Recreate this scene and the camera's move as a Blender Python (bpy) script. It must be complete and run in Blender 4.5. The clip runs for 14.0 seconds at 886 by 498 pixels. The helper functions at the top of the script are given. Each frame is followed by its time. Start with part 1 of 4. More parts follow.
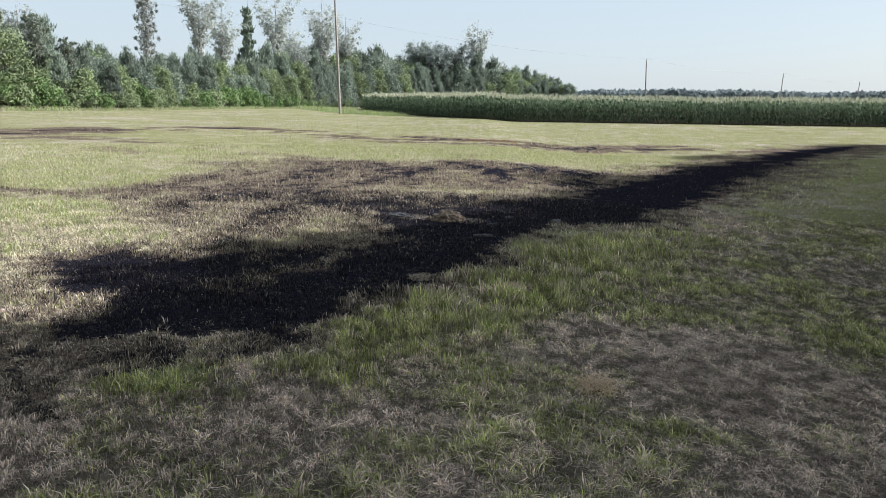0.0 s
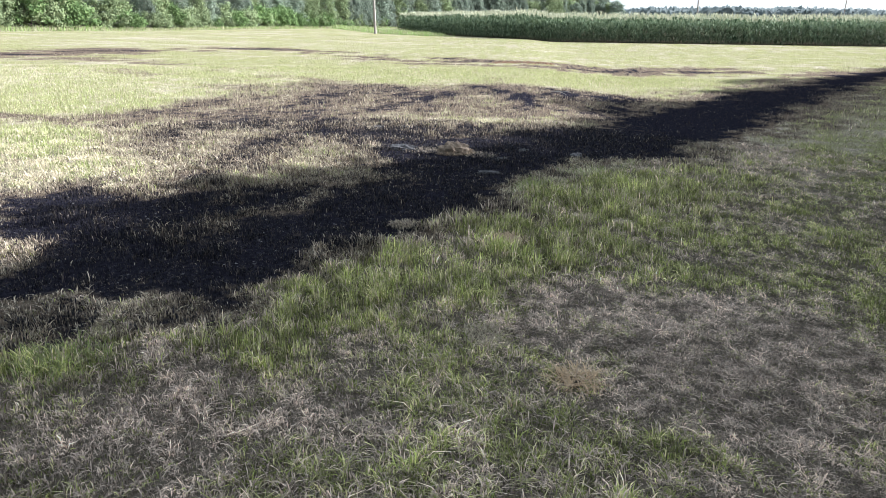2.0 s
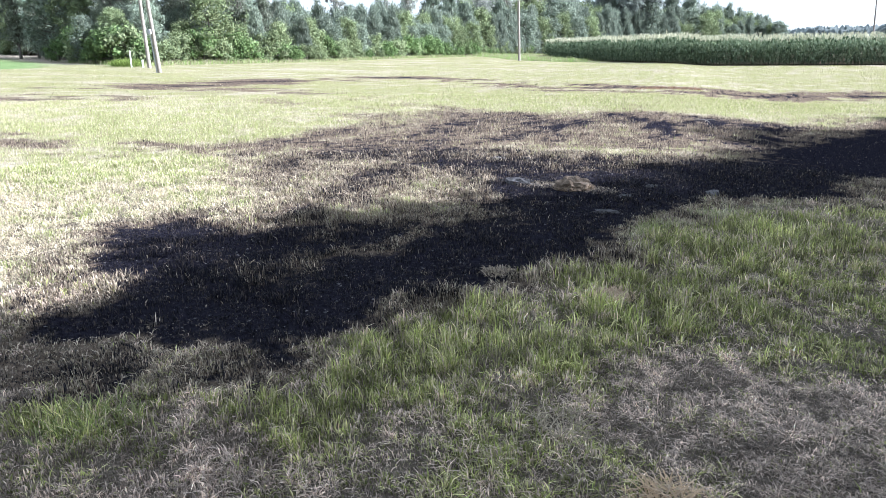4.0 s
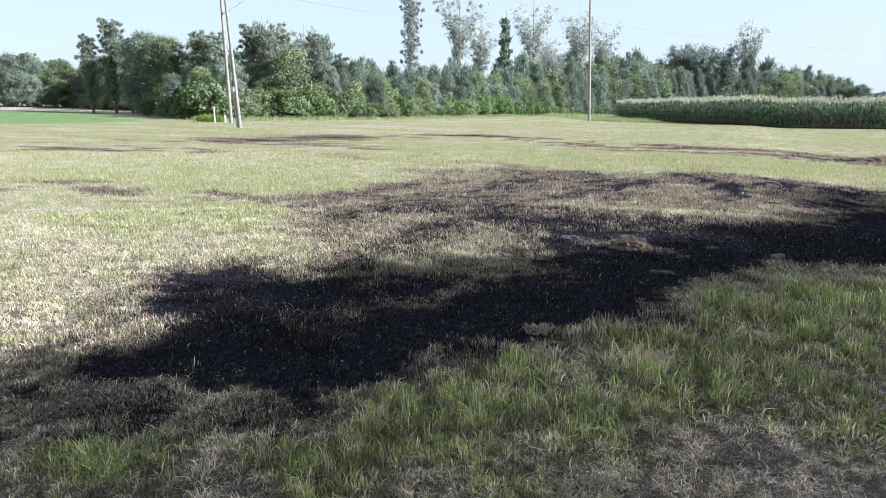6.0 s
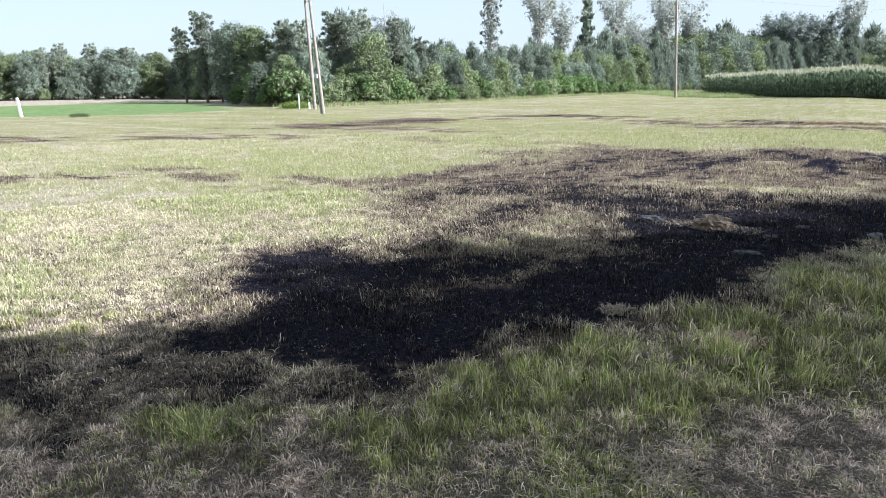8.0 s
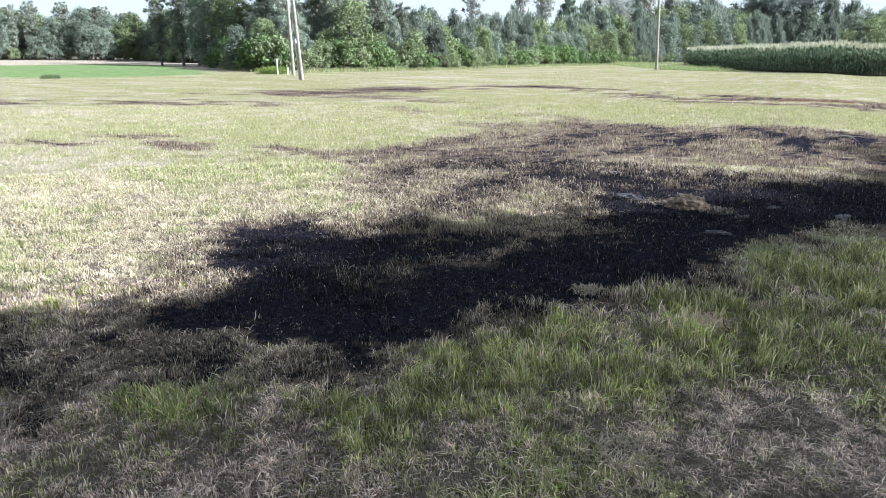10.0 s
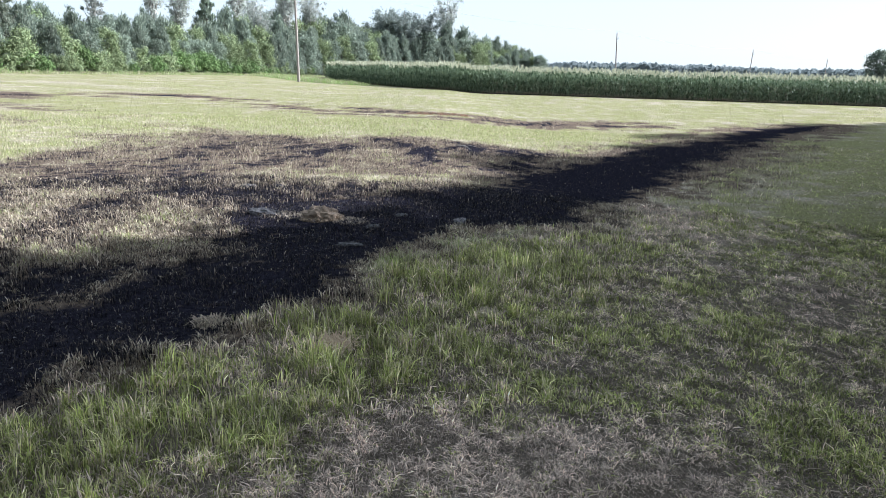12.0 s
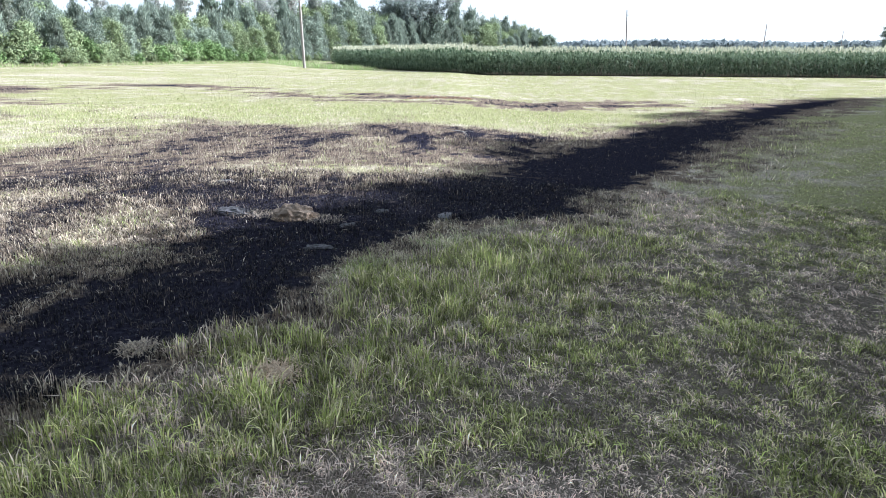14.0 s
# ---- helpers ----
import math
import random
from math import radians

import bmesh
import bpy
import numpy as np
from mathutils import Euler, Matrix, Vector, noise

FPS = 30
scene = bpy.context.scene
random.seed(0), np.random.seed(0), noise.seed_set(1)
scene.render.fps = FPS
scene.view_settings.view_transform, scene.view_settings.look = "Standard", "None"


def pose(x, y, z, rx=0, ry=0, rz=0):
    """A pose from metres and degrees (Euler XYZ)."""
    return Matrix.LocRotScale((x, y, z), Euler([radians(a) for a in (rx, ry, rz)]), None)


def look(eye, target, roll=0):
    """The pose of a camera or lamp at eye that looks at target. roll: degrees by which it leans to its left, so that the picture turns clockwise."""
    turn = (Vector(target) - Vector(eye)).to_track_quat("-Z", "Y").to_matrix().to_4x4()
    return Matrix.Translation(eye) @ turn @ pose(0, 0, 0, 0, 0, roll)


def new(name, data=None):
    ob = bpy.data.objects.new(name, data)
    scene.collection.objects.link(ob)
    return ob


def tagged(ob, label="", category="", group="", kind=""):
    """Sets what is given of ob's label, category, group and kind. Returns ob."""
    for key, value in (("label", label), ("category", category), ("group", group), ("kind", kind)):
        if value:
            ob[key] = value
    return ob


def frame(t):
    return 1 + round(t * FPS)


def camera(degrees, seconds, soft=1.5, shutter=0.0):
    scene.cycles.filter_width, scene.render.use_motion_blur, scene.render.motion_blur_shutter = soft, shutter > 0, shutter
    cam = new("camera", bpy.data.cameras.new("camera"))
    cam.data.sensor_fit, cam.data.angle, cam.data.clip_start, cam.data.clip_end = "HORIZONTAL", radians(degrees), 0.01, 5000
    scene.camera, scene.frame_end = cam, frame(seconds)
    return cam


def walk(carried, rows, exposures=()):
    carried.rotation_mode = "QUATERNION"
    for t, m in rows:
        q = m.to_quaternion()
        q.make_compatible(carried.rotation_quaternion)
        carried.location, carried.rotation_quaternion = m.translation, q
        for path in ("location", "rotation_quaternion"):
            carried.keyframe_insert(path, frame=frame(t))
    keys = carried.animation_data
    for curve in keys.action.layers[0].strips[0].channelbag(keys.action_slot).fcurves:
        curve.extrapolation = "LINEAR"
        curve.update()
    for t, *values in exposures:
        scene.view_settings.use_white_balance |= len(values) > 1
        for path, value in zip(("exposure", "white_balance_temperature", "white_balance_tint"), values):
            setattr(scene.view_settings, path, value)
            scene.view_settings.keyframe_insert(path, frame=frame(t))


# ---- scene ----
cam = camera(64.4, 14.0, soft=0.85)
PATH = [
    (0, (0.395, 0.851, 1.519), (0.305, 2.807, 1.113), 0.7),
    (0.5, (0.501, 1.079, 1.511), (0.335, 3.023, 1.074), 0.1),
    (1, (0.615, 1.272, 1.537), (0.292, 3.194, 1.087), 1.4),
    (1.5, (0.669, 1.509, 1.479), (0.38, 3.406, 0.915), 2.8),
    (2, (0.764, 1.708, 1.496), (0.569, 3.601, 0.882), 0.6),
    (2.5, (0.93, 1.821, 1.487), (0.536, 3.712, 0.969), 1.8),
    (3, (0.998, 1.966, 1.492), (0.502, 3.817, 0.921), 1.3),
    (3.5, (0.953, 2.188, 1.485), (0.485, 4.051, 0.927), 1.9),
    (4, (0.981, 2.314, 1.498), (0.396, 4.147, 0.952), -0.7),
    (4.2, (1.048, 2.322, 1.481), (0.319, 4.118, 0.987), 0.8),
    (6.3, (1.124, 2.423, 1.466), (0.341, 4.222, 1.079), -0.4),
    (6.5, (1.128, 2.426, 1.454), (0.312, 4.204, 1.038), -0.2),
    (7, (1.126, 2.405, 1.468), (0.228, 4.142, 1.047), -0.1),
    (7.5, (1.156, 2.402, 1.466), (0.191, 4.094, 1.012), -1.1),
    (7.7, (1.184, 2.366, 1.468), (0.212, 4.06, 1.036), -1.8),
    (9.8, (1.182, 2.363, 1.534), (0.183, 4.019, 1.027), -0.1),
    (10, (1.215, 2.36, 1.548), (0.301, 4.061, 1.026), -0.6),
    (10.5, (1.292, 2.414, 1.558), (0.688, 4.244, 1.022), -0.4),
    (11, (1.324, 2.495, 1.541), (0.895, 4.361, 0.965), -0.7),
    (11.5, (1.312, 2.661, 1.541), (1.107, 4.589, 1.053), 2.5),
    (12, (1.342, 2.82, 1.518), (1.336, 4.761, 1.035), 1.8),
    (12.5, (1.46, 2.986, 1.508), (1.45, 4.916, 0.986), 1.3),
    (13, (1.6, 3.109, 1.526), (1.466, 5.032, 0.992), 3.0),
    (13.5, (1.653, 3.253, 1.511), (1.594, 5.178, 0.969), 2.9),
    (14, (1.63, 3.399, 1.527), (1.587, 5.327, 0.998), 0.3),
]
EXPOSURES = [(0.0, 1.5, 6140, 12), (0.5, 1.66, 6180, 12), (1.0, 1.76, 6250, 13), (1.5, 1.81, 6080, 12), (2.0, 2.2, 6010, 12), (2.5, 2.33, 5830, 14), (3.0, 2.28, 5700, 15), (4.0, 2.32, 5710, 15), (6.5, 1.72, 5830, 11), (7.5, 1.77, 5880, 12),
             (10.0, 1.96, 5800, 14), (11.0, 2.19, 5750, 14), (11.5, 2.32, 5760, 14), (12.0, 1.98, 5800, 13), (12.5, 2.05, 5850, 13), (13.0, 2.16, 5880, 13), (14.0, 2.3, 5640, 14)]
walk(cam, [(t, look(eye, target, roll)) for t, eye, target, roll in PATH], EXPOSURES)


# ---- sun, sky and exposure ----
SUN_AZ, SUN_EL = radians(76.0), radians(27.0)      # clockwise from +y
to_sun = Vector((math.sin(SUN_AZ) * math.cos(SUN_EL), math.cos(SUN_AZ) * math.cos(SUN_EL), math.sin(SUN_EL)))
world = bpy.data.worlds.new("sky")
world.use_nodes = True
scene.world = world
sky = world.node_tree.nodes.new("ShaderNodeTexSky")
sky.sky_type, sky.sun_disc = "NISHITA", False
sky.sun_elevation, sky.sun_rotation = SUN_EL, SUN_AZ
sky.air_density, sky.dust_density, sky.ozone_density = 1.0, 1.6, 1.0
# a hazy summer sky: the clear sky paled and veiled evenly
wt = world.node_tree
pale = wt.nodes.new("ShaderNodeHueSaturation")
pale.inputs["Saturation"].default_value, pale.inputs["Value"].default_value = 1.3, 0.011
veil = wt.nodes.new("ShaderNodeMix")
veil.data_type, veil.blend_type = "RGBA", "ADD"
veil.inputs[0].default_value = 1.0
veil.inputs[7].default_value = (0.201, 0.225, 0.237, 1)
wt.links.new(sky.outputs[0], pale.inputs["Color"])
wt.links.new(pale.outputs[0], veil.inputs[6])
wt.links.new(veil.outputs[2], wt.nodes["Background"].inputs[0])
wt.nodes["Background"].inputs[1].default_value = 1.0
sun = new("sun", bpy.data.lights.new("sun", "SUN"))
sun.data.energy, sun.data.angle, sun.data.color = 3.95, radians(0.53), (1.0, 0.995, 0.985)
sun.matrix_world = look(Vector((60, 20, 40)), Vector((60, 20, 40)) - to_sun)



# ---- value noise and maps of the meadow ----
def value_noise(x, y, seed=0):
    xi, yi = np.floor(x).astype(np.int64), np.floor(y).astype(np.int64)
    fx, fy = x - xi, y - yi
    fx, fy = fx * fx * (3 - 2 * fx), fy * fy * (3 - 2 * fy)

    def lattice(a, b):
        h = (a * 374761393 + b * 668265263 + seed * 1442695041) & 0xFFFFFFFF
        h = ((h ^ (h >> 13)) * 1274126177) & 0xFFFFFFFF
        return ((h ^ (h >> 16)) & 0xFFFF) / 65535.0
    a = lattice(xi, yi) * (1 - fx) + lattice(xi + 1, yi) * fx
    b = lattice(xi, yi + 1) * (1 - fx) + lattice(xi + 1, yi + 1) * fx
    return a * (1 - fy) + b * fy


def fractal(x, y, seed=0, octaves=3):
    total, weight, norm = 0.0, 1.0, 0.0
    for i in range(octaves):
        total = total + weight * value_noise(x * 2 ** i, y * 2 ** i, seed + i)
        norm += weight
        weight *= 0.55
    return total / norm


def smooth(a, b, v):
    s = np.clip((v - a) / (b - a), 0, 1)
    return s * s * (3 - 2 * s)


def terrain(x, y):
    """Height of the ground: it falls a little on the right and rises gently to the left."""
    left = np.maximum(0.0, -x - 4.0)
    h = -0.22 * smooth(0.3, 4.5, x) + 0.024 * left * left / (left + 8.0)
    return h + 0.03 * (fractal(x * 0.5, y * 0.5, 5) - 0.5)


def line_distance(x, y, line):
    """Distance to a polyline, and on which side (positive to its left)."""
    best, side = np.full(np.shape(x), 1e9), np.zeros(np.shape(x))
    for (x0, y0), (x1, y1) in zip(line[:-1], line[1:]):
        dx, dy = x1 - x0, y1 - y0
        s = np.clip(((x - x0) * dx + (y - y0) * dy) / (dx * dx + dy * dy), 0, 1)
        d = np.hypot(x - x0 - s * dx, y - y0 - s * dy)
        closer = d < best
        best = np.where(closer, d, best)
        side = np.where(closer, np.sign(dx * (y - y0) - dy * (x - x0)), side)
    return best, side


NEAR_EDGE = [(-2.15, 5.05), (-1.8, 5.2), (-1.45, 5.28), (-1.15, 5.28), (-0.95, 5.1), (-0.82, 5.16), (-0.9, 5.52), (-0.58, 5.85), (-0.6, 6.4), (-0.26, 6.52), (-0.06, 7.0), (0.33, 7.4), (0.4, 7.95), (0.62, 8.5),
             (1.1, 9.5), (1.8, 10.45), (2.5, 10.7), (3.0, 11.25), (3.2, 12.1), (4.1, 13.1), (5.4, 15.0), (6.8, 17.4), (9.4, 21.4), (12.6, 26.4), (17.1, 32.2)]
CORE_BACK = [(19.2, 35.8), (16.5, 34.6), (12.2, 30.0), (8.6, 24.4), (5.6, 20.7), (3.9, 18.2), (2.4, 14.8), (1.9, 13.1), (0.9, 12.1), (0.1, 11.7), (-0.9, 11.3), (-1.0, 10.2), (-0.75, 9.2), (-0.7, 8.35), (-1.1, 8.0), (-1.7, 7.95), (-2.3, 7.4),
             (-2.75, 7.4), (-3.1, 7.6), (-3.4, 7.2), (-3.2, 6.65), (-2.85, 6.2), (-2.3, 5.95), (-2.1, 5.68), (-2.45, 5.45), (-2.4, 5.2)]
SINGED_BACK = [(5.4, 20.3), (4.2, 19.4), (2.8, 19.9), (1.5, 20.6), (0.0, 21.3), (-1.4, 20.2), (-3.9, 20.0), (-5.1, 18.4), (-7.0, 18.2), (-6.2, 16.5), (-6.0, 14.2), (-6.4, 12.6), (-7.0, 11.7), (-5.7, 11.2), (-4.4, 10.0), (-3.3, 8.6), (-2.7, 7.4), (-1.2, 7.3)]
BURNT_CORE = NEAR_EDGE + CORE_BACK
SINGED_ZONE = SINGED_BACK + [(0.5, 9.0), (2.2, 12.0), (3.6, 15.5)]
STRIP_FAR = [(-20.5, 21.5), (-19.0, 24.0), (-16.5, 31.0), (-13.8, 36.0), (-11.5, 37.0), (-6.8, 34.0), (-2.8, 31.3), (0.0, 29.6), (3.2, 30.0), (5.7, 29.6), (8.2, 30.8), (12.0, 31.0)]
STRIP_LEFT = [(-24.0, 15.8), (-22.3, 17.7), (-18.6, 19.4), (-15.8, 20.3)]
STRIP_BROWN = [(-16.0, 28.5), (-14.4, 24.0), (-12.4, 24.8), (-8.3, 21.5), (-5.4, 19.8)]
STRIP_MID = [(-13.0, 9.7), (-12.0, 10.6), (-10.8, 11.9), (-9.1, 11.9), (-7.7, 11.1), (-6.2, 11.9)]


def region(x, y, outline):
    """Distance to a closed outline, positive inside."""
    ring = outline + outline[:1]
    d, _ = line_distance(x, y, ring)
    odd = np.zeros(np.shape(x), bool)
    for (x0, y0), (x1, y1) in zip(ring[:-1], ring[1:]):
        if y0 != y1:
            odd ^= ((y0 > y) != (y1 > y)) & (x < (x1 - x0) * (y - y0) / (y1 - y0) + x0)
    return np.where(odd, d, -d)


def burn_map(x, y):
    """How far the fire went: 1 bare black ash, about 0.5 singed stalks, 0 untouched."""
    far = np.hypot(x, y)
    away = smooth(9.0, 22.0, far)
    rough = 1 + 2.5 * away
    wx = x + 0.3 * rough * (fractal(x * 1.4, y * 1.4, 11) - 0.5) + 0.55 * (fractal(x * 3.5, y * 3.5, 12) - 0.5) + 0.3 * (fractal(x * 11, y * 11, 15) - 0.5)
    wy = y + 0.35 * rough * (fractal(x * 1.4, y * 1.4, 13) - 0.5) + 0.55 * (fractal(x * 3.5, y * 3.5, 14) - 0.5) + 0.3 * (fractal(x * 11, y * 11, 16) - 0.5)
    core = smooth(-0.26 - 0.4 * away, 0.1 + 0.9 * away, region(wx, wy, BURNT_CORE))
    dn, _ = line_distance(wx, wy, NEAR_EDGE)
    # singed tussocks stand on towards the far side of the black strip
    stand = smooth(0.38, 0.56, 0.5 * fractal(x * 1.6, y * 1.2, 61) + 0.5 * fractal(x * 4.5, y * 3.5, 62)) * smooth(0.6, 1.3, dn) * smooth(0.8, 1.2, np.hypot((x - 0.2) / 1.3, y - 10.2)) * smooth(1.0, -0.4, x) * smooth(-2.3, -1.5, x)
    core = core * (1 - 0.46 * stand)
    reach = region(wx + 2.4 * away * (fractal(x * 0.45, y * 0.45, 71) - 0.5), wy + 3.0 * away * (fractal(x * 0.3, y * 0.5, 72) - 0.5), SINGED_ZONE)
    mid = 0.36 + 0.38 * smooth(0.36, 0.64, 0.5 * fractal(x * 0.9 + 3, y * 0.38, 21) + 0.5 * fractal(x * 1.3, y * 0.7, 23)) + 0.55 * (fractal(x * 5, y * 5, 25) - 0.5)
    mid = mid * np.interp(x, [-6.5, -4.5, -1.5, 0.8], [0.7, 0.9, 1.05, 1.3])
    # tall stalks are only browned between the black strip and the singed field
    mid = mid * (1 - 0.3 * np.exp(-((x + 2.0) / 1.4) ** 2 - ((y - 9.2) / 0.9) ** 2))
    burn = np.maximum(core, mid * smooth(-0.4, 0.6 + 0.8 * away, reach))
    # scorched fringe outside the near edge
    fringe = smooth(-0.8 - 1.6 * away, -0.1, region(wx, wy, BURNT_CORE)) * smooth(0.33, 0.55, fractal(x * 2.6, y * 2.6, 19))
    burn = np.maximum(burn, 0.52 * fringe)
    for line, width, strength in ((STRIP_FAR, 3.8, 0.76), (STRIP_LEFT, 2.8, 0.66), (STRIP_BROWN, 3.2, 0.5), (STRIP_MID, 1.2, 0.6)):
        ds, _ = line_distance(wx + 1.0 * (fractal(x * 0.3, y * 0.3, 33) - 0.5), wy + 1.6 * (fractal(x * 0.35, y * 0.35, 31) - 0.5), line)
        burn = np.maximum(burn, strength * (1 - smooth(0.25, 1.0, ds / width)) * smooth(0.42, 0.62, 0.5 * fractal(x * 0.16, y * 0.4, 35) + 0.5 * fractal(x * 1.1, y * 1.6, 36)))
    for cx, cy, rx, ry, strength in ((-2.5, 4.25, 0.6, 0.26, 0.72), (-1.7, 4.83, 0.36, 0.2, 0.62), (-1.5, 4.8, 0.22, 0.16, 0.7), (-2.25, 4.75, 0.3, 0.14, 0.66), (-2.0, 4.45, 0.28, 0.22, 0.6), (-1.85, 4.1, 0.24, 0.14, 0.75), (-3.1, 4.5, 0.5, 0.25, 0.5), (-0.9, 4.95, 0.3, 0.14, 0.66),
                                     (-11.8, 10.75, 0.8, 0.3, 0.75), (-10.9, 12.2, 0.9, 0.5, 0.45), (-9.2, 11.5, 1.0, 0.55, 0.5), (-7.2, 12.2, 0.8, 0.4, 0.42),
                                     (-3.0, 11.9, 1.7, 0.7, 0.72), (-1.3, 11.4, 1.3, 0.8, 0.85), (-1.6, 12.7, 1.6, 0.5, 0.75), (-4.2, 13.0, 1.3, 0.6, 0.6), (0.9, 17.6, 2.4, 0.9, 0.66), (0.1, 10.3, 1.15, 0.85, 1.0)):
        d = np.hypot((wx - cx) / rx, (wy - cy) / ry)
        burn = np.maximum(burn, strength * (1 - smooth(0.55, 1.15, d)))
    # a strip of grass that the fire left
    burn = burn * (1 - 0.8 * np.exp(-((x - 0.5) / 1.4) ** 2 - ((wy - 13.3 - 0.1 * (x - 1.1)) / 0.4) ** 2))
    # tatters along every border
    rag = 0.6 * fractal(x * 5, y * 5, 17) + 0.4 * value_noise(x * 19, y * 19, 18) - 0.5
    burn = burn + rag * 3.0 * burn * np.clip(1.2 - burn, 0, 1)
    return np.clip(burn, 0, 1)


CROP_BACK = [(-96.0, 10.0), (-71.0, 36.0), (-67.4, 44.0), (-67.2, 55.0), (-58.5, 54.6), (-48.5, 48.2)]


def dry_map(x, y):
    """Share of dead, straw-coloured blades."""
    d = np.interp(y - 0.5 * x, [5.0, 9.0], [0.56, 0.42]) + np.interp(y - 0.5 * x, [5.0, 9.0], [1.0, 0.5]) * (fractal(x * 0.9, y * 0.9, 41) - 0.5) + 1.4 * (fractal(x * 3.2, y * 3.2, 43) - 0.5) + 0.35 * (value_noise(x * 11, y * 11, 44) - 0.5)
    for cx, cy, rx, ry, amount in ((1.9, 4.95, 1.0, 0.6, 0.5), (0.58, 5.02, 0.35, 0.25, 0.3), (1.0, 4.2, 0.45, 0.35, -0.3), (0.95, 4.85, 0.3, 0.2, -0.25), (1.1, 5.55, 0.6, 0.35, 0.25), (2.3, 5.5, 0.7, 0.4, 0.3), (2.6, 3.6, 1.2, 0.8, 0.25), (-1.2, 3.85, 0.7, 0.4, 0.3), (-1.6, 3.6, 1.6, 0.8, 0.25),
                                   (4.3, 12.2, 0.8, 2.6, 0.35), (3.2, 8.2, 0.5, 0.5, 0.2), (9.6, 20.6, 1.6, 4.5, 0.25), (6.6, 8.6, 1.8, 4.0, -0.4), (12.0, 17.0, 4.0, 7.0, -0.4),
                                   (-5.2, 7.2, 2.4, 1.8, 0.3), (-3.6, 5.6, 1.1, 0.9, 0.3), (-3.8, 10.5, 1.4, 2.0, 0.3), (-9.0, 8.0, 3.0, 2.0, 0.2), (-0.4, 4.1, 0.6, 0.35, 0.25), (-2.1, 4.6, 1.0, 0.45, 0.2),
                                   (0.05, 5.6, 0.75, 0.5, -0.55), (0.75, 6.9, 0.75, 0.6, -0.4), (0.95, 6.15, 0.5, 0.3, -0.35), (1.8, 8.85, 0.8, 0.55, -0.5), (1.2, 8.2, 0.6, 0.5, -0.3), (2.0, 6.1, 0.7, 0.3, -0.3), (2.95, 5.9, 0.6, 0.5, -0.35), (-0.3, 4.75, 0.4, 0.25, -0.2),
                                   (-1.4, 4.35, 0.28, 0.16, -0.6), (3.6, 6.8, 1.0, 1.1, -0.2), (-6.0, 10.0, 2.0, 1.2, -0.25), (-9.0, 14.0, 6.0, 2.5, -0.3),
                                   (2.0, 25.5, 9.0, 3.2, -0.35), (-1.0, 46.0, 40.0, 8.0, -0.05)):
        d = d + amount * np.exp(-(((x - cx) / rx) ** 2 + ((y - cy) / ry) ** 2))
    d = d - 0.14 * smooth(16.0, 26.0, y) + 0.05 * smooth(-2.5, -5.0, y - 7.0 - 1.55 * x)
    # swaths of the mower on the far meadow
    d = d + 0.85 * smooth(14.0, 24.0, y) * (fractal(x * 0.05, y * 0.55 + x * 0.1, 47) - 0.5) + 0.45 * smooth(14.0, 24.0, y) * (fractal(x * 0.3, y * 0.9, 48) - 0.5)
    # dead fringe along the fire's near edge
    fringe, side = line_distance(x + 0.5 * (fractal(x * 3, y * 3, 45) - 0.5), y, NEAR_EDGE)
    d = d + 0.3 * np.exp(-(fringe / 0.35) ** 2)
    # bare pale strip behind the crop field
    back, side = line_distance(x, y, CROP_BACK)
    d = d + 0.9 * smooth(-0.5, 0.8, back * side) * (1 - smooth(-46.0, -40.0, x))
    return np.clip(d, 0.12, 0.96)


# ---- materials ----
def material(name, rough=0.8, metal=0.0):
    m = bpy.data.materials.new(name)
    m.use_nodes = True
    b = m.node_tree.nodes["Principled BSDF"]
    b.inputs["Roughness"].default_value, b.inputs["Metallic"].default_value = rough, metal
    return m, m.node_tree, b


def ramp_node(t, stops):
    r = t.nodes.new("ShaderNodeValToRGB")
    while len(r.color_ramp.elements) < len(stops):
        r.color_ramp.elements.new(0.5)
    for e, (p, c) in zip(r.color_ramp.elements, stops):
        e.position, e.color = p, (*c, 1)
    return r


def noise_node(t, scale, detail=4.0, rough=0.55):
    c = t.nodes.new("ShaderNodeTexCoord")
    n = t.nodes.new("ShaderNodeTexNoise")
    n.inputs["Scale"].default_value, n.inputs["Detail"].default_value, n.inputs["Roughness"].default_value = scale, detail, rough
    t.links.new(c.outputs["Object"], n.inputs["Vector"])
    return n


def mix_node(t, fac, a, b, blend="MIX"):
    m = t.nodes.new("ShaderNodeMix")
    m.data_type, m.blend_type = "RGBA", blend
    for socket, v in ((m.inputs[0], fac), (m.inputs[6], a), (m.inputs[7], b)):
        if isinstance(v, bpy.types.NodeSocket):
            t.links.new(v, socket)
        elif isinstance(v, tuple):
            socket.default_value = (*v, 1)
        else:
            socket.default_value = v
    return m.outputs[2]


def bump(t, b, height, strength=0.4, distance=0.02):
    n = t.nodes.new("ShaderNodeBump")
    n.inputs["Strength"].default_value, n.inputs["Distance"].default_value = strength, distance
    t.links.new(height, n.inputs["Height"])
    t.links.new(n.outputs[0], b.inputs["Normal"])


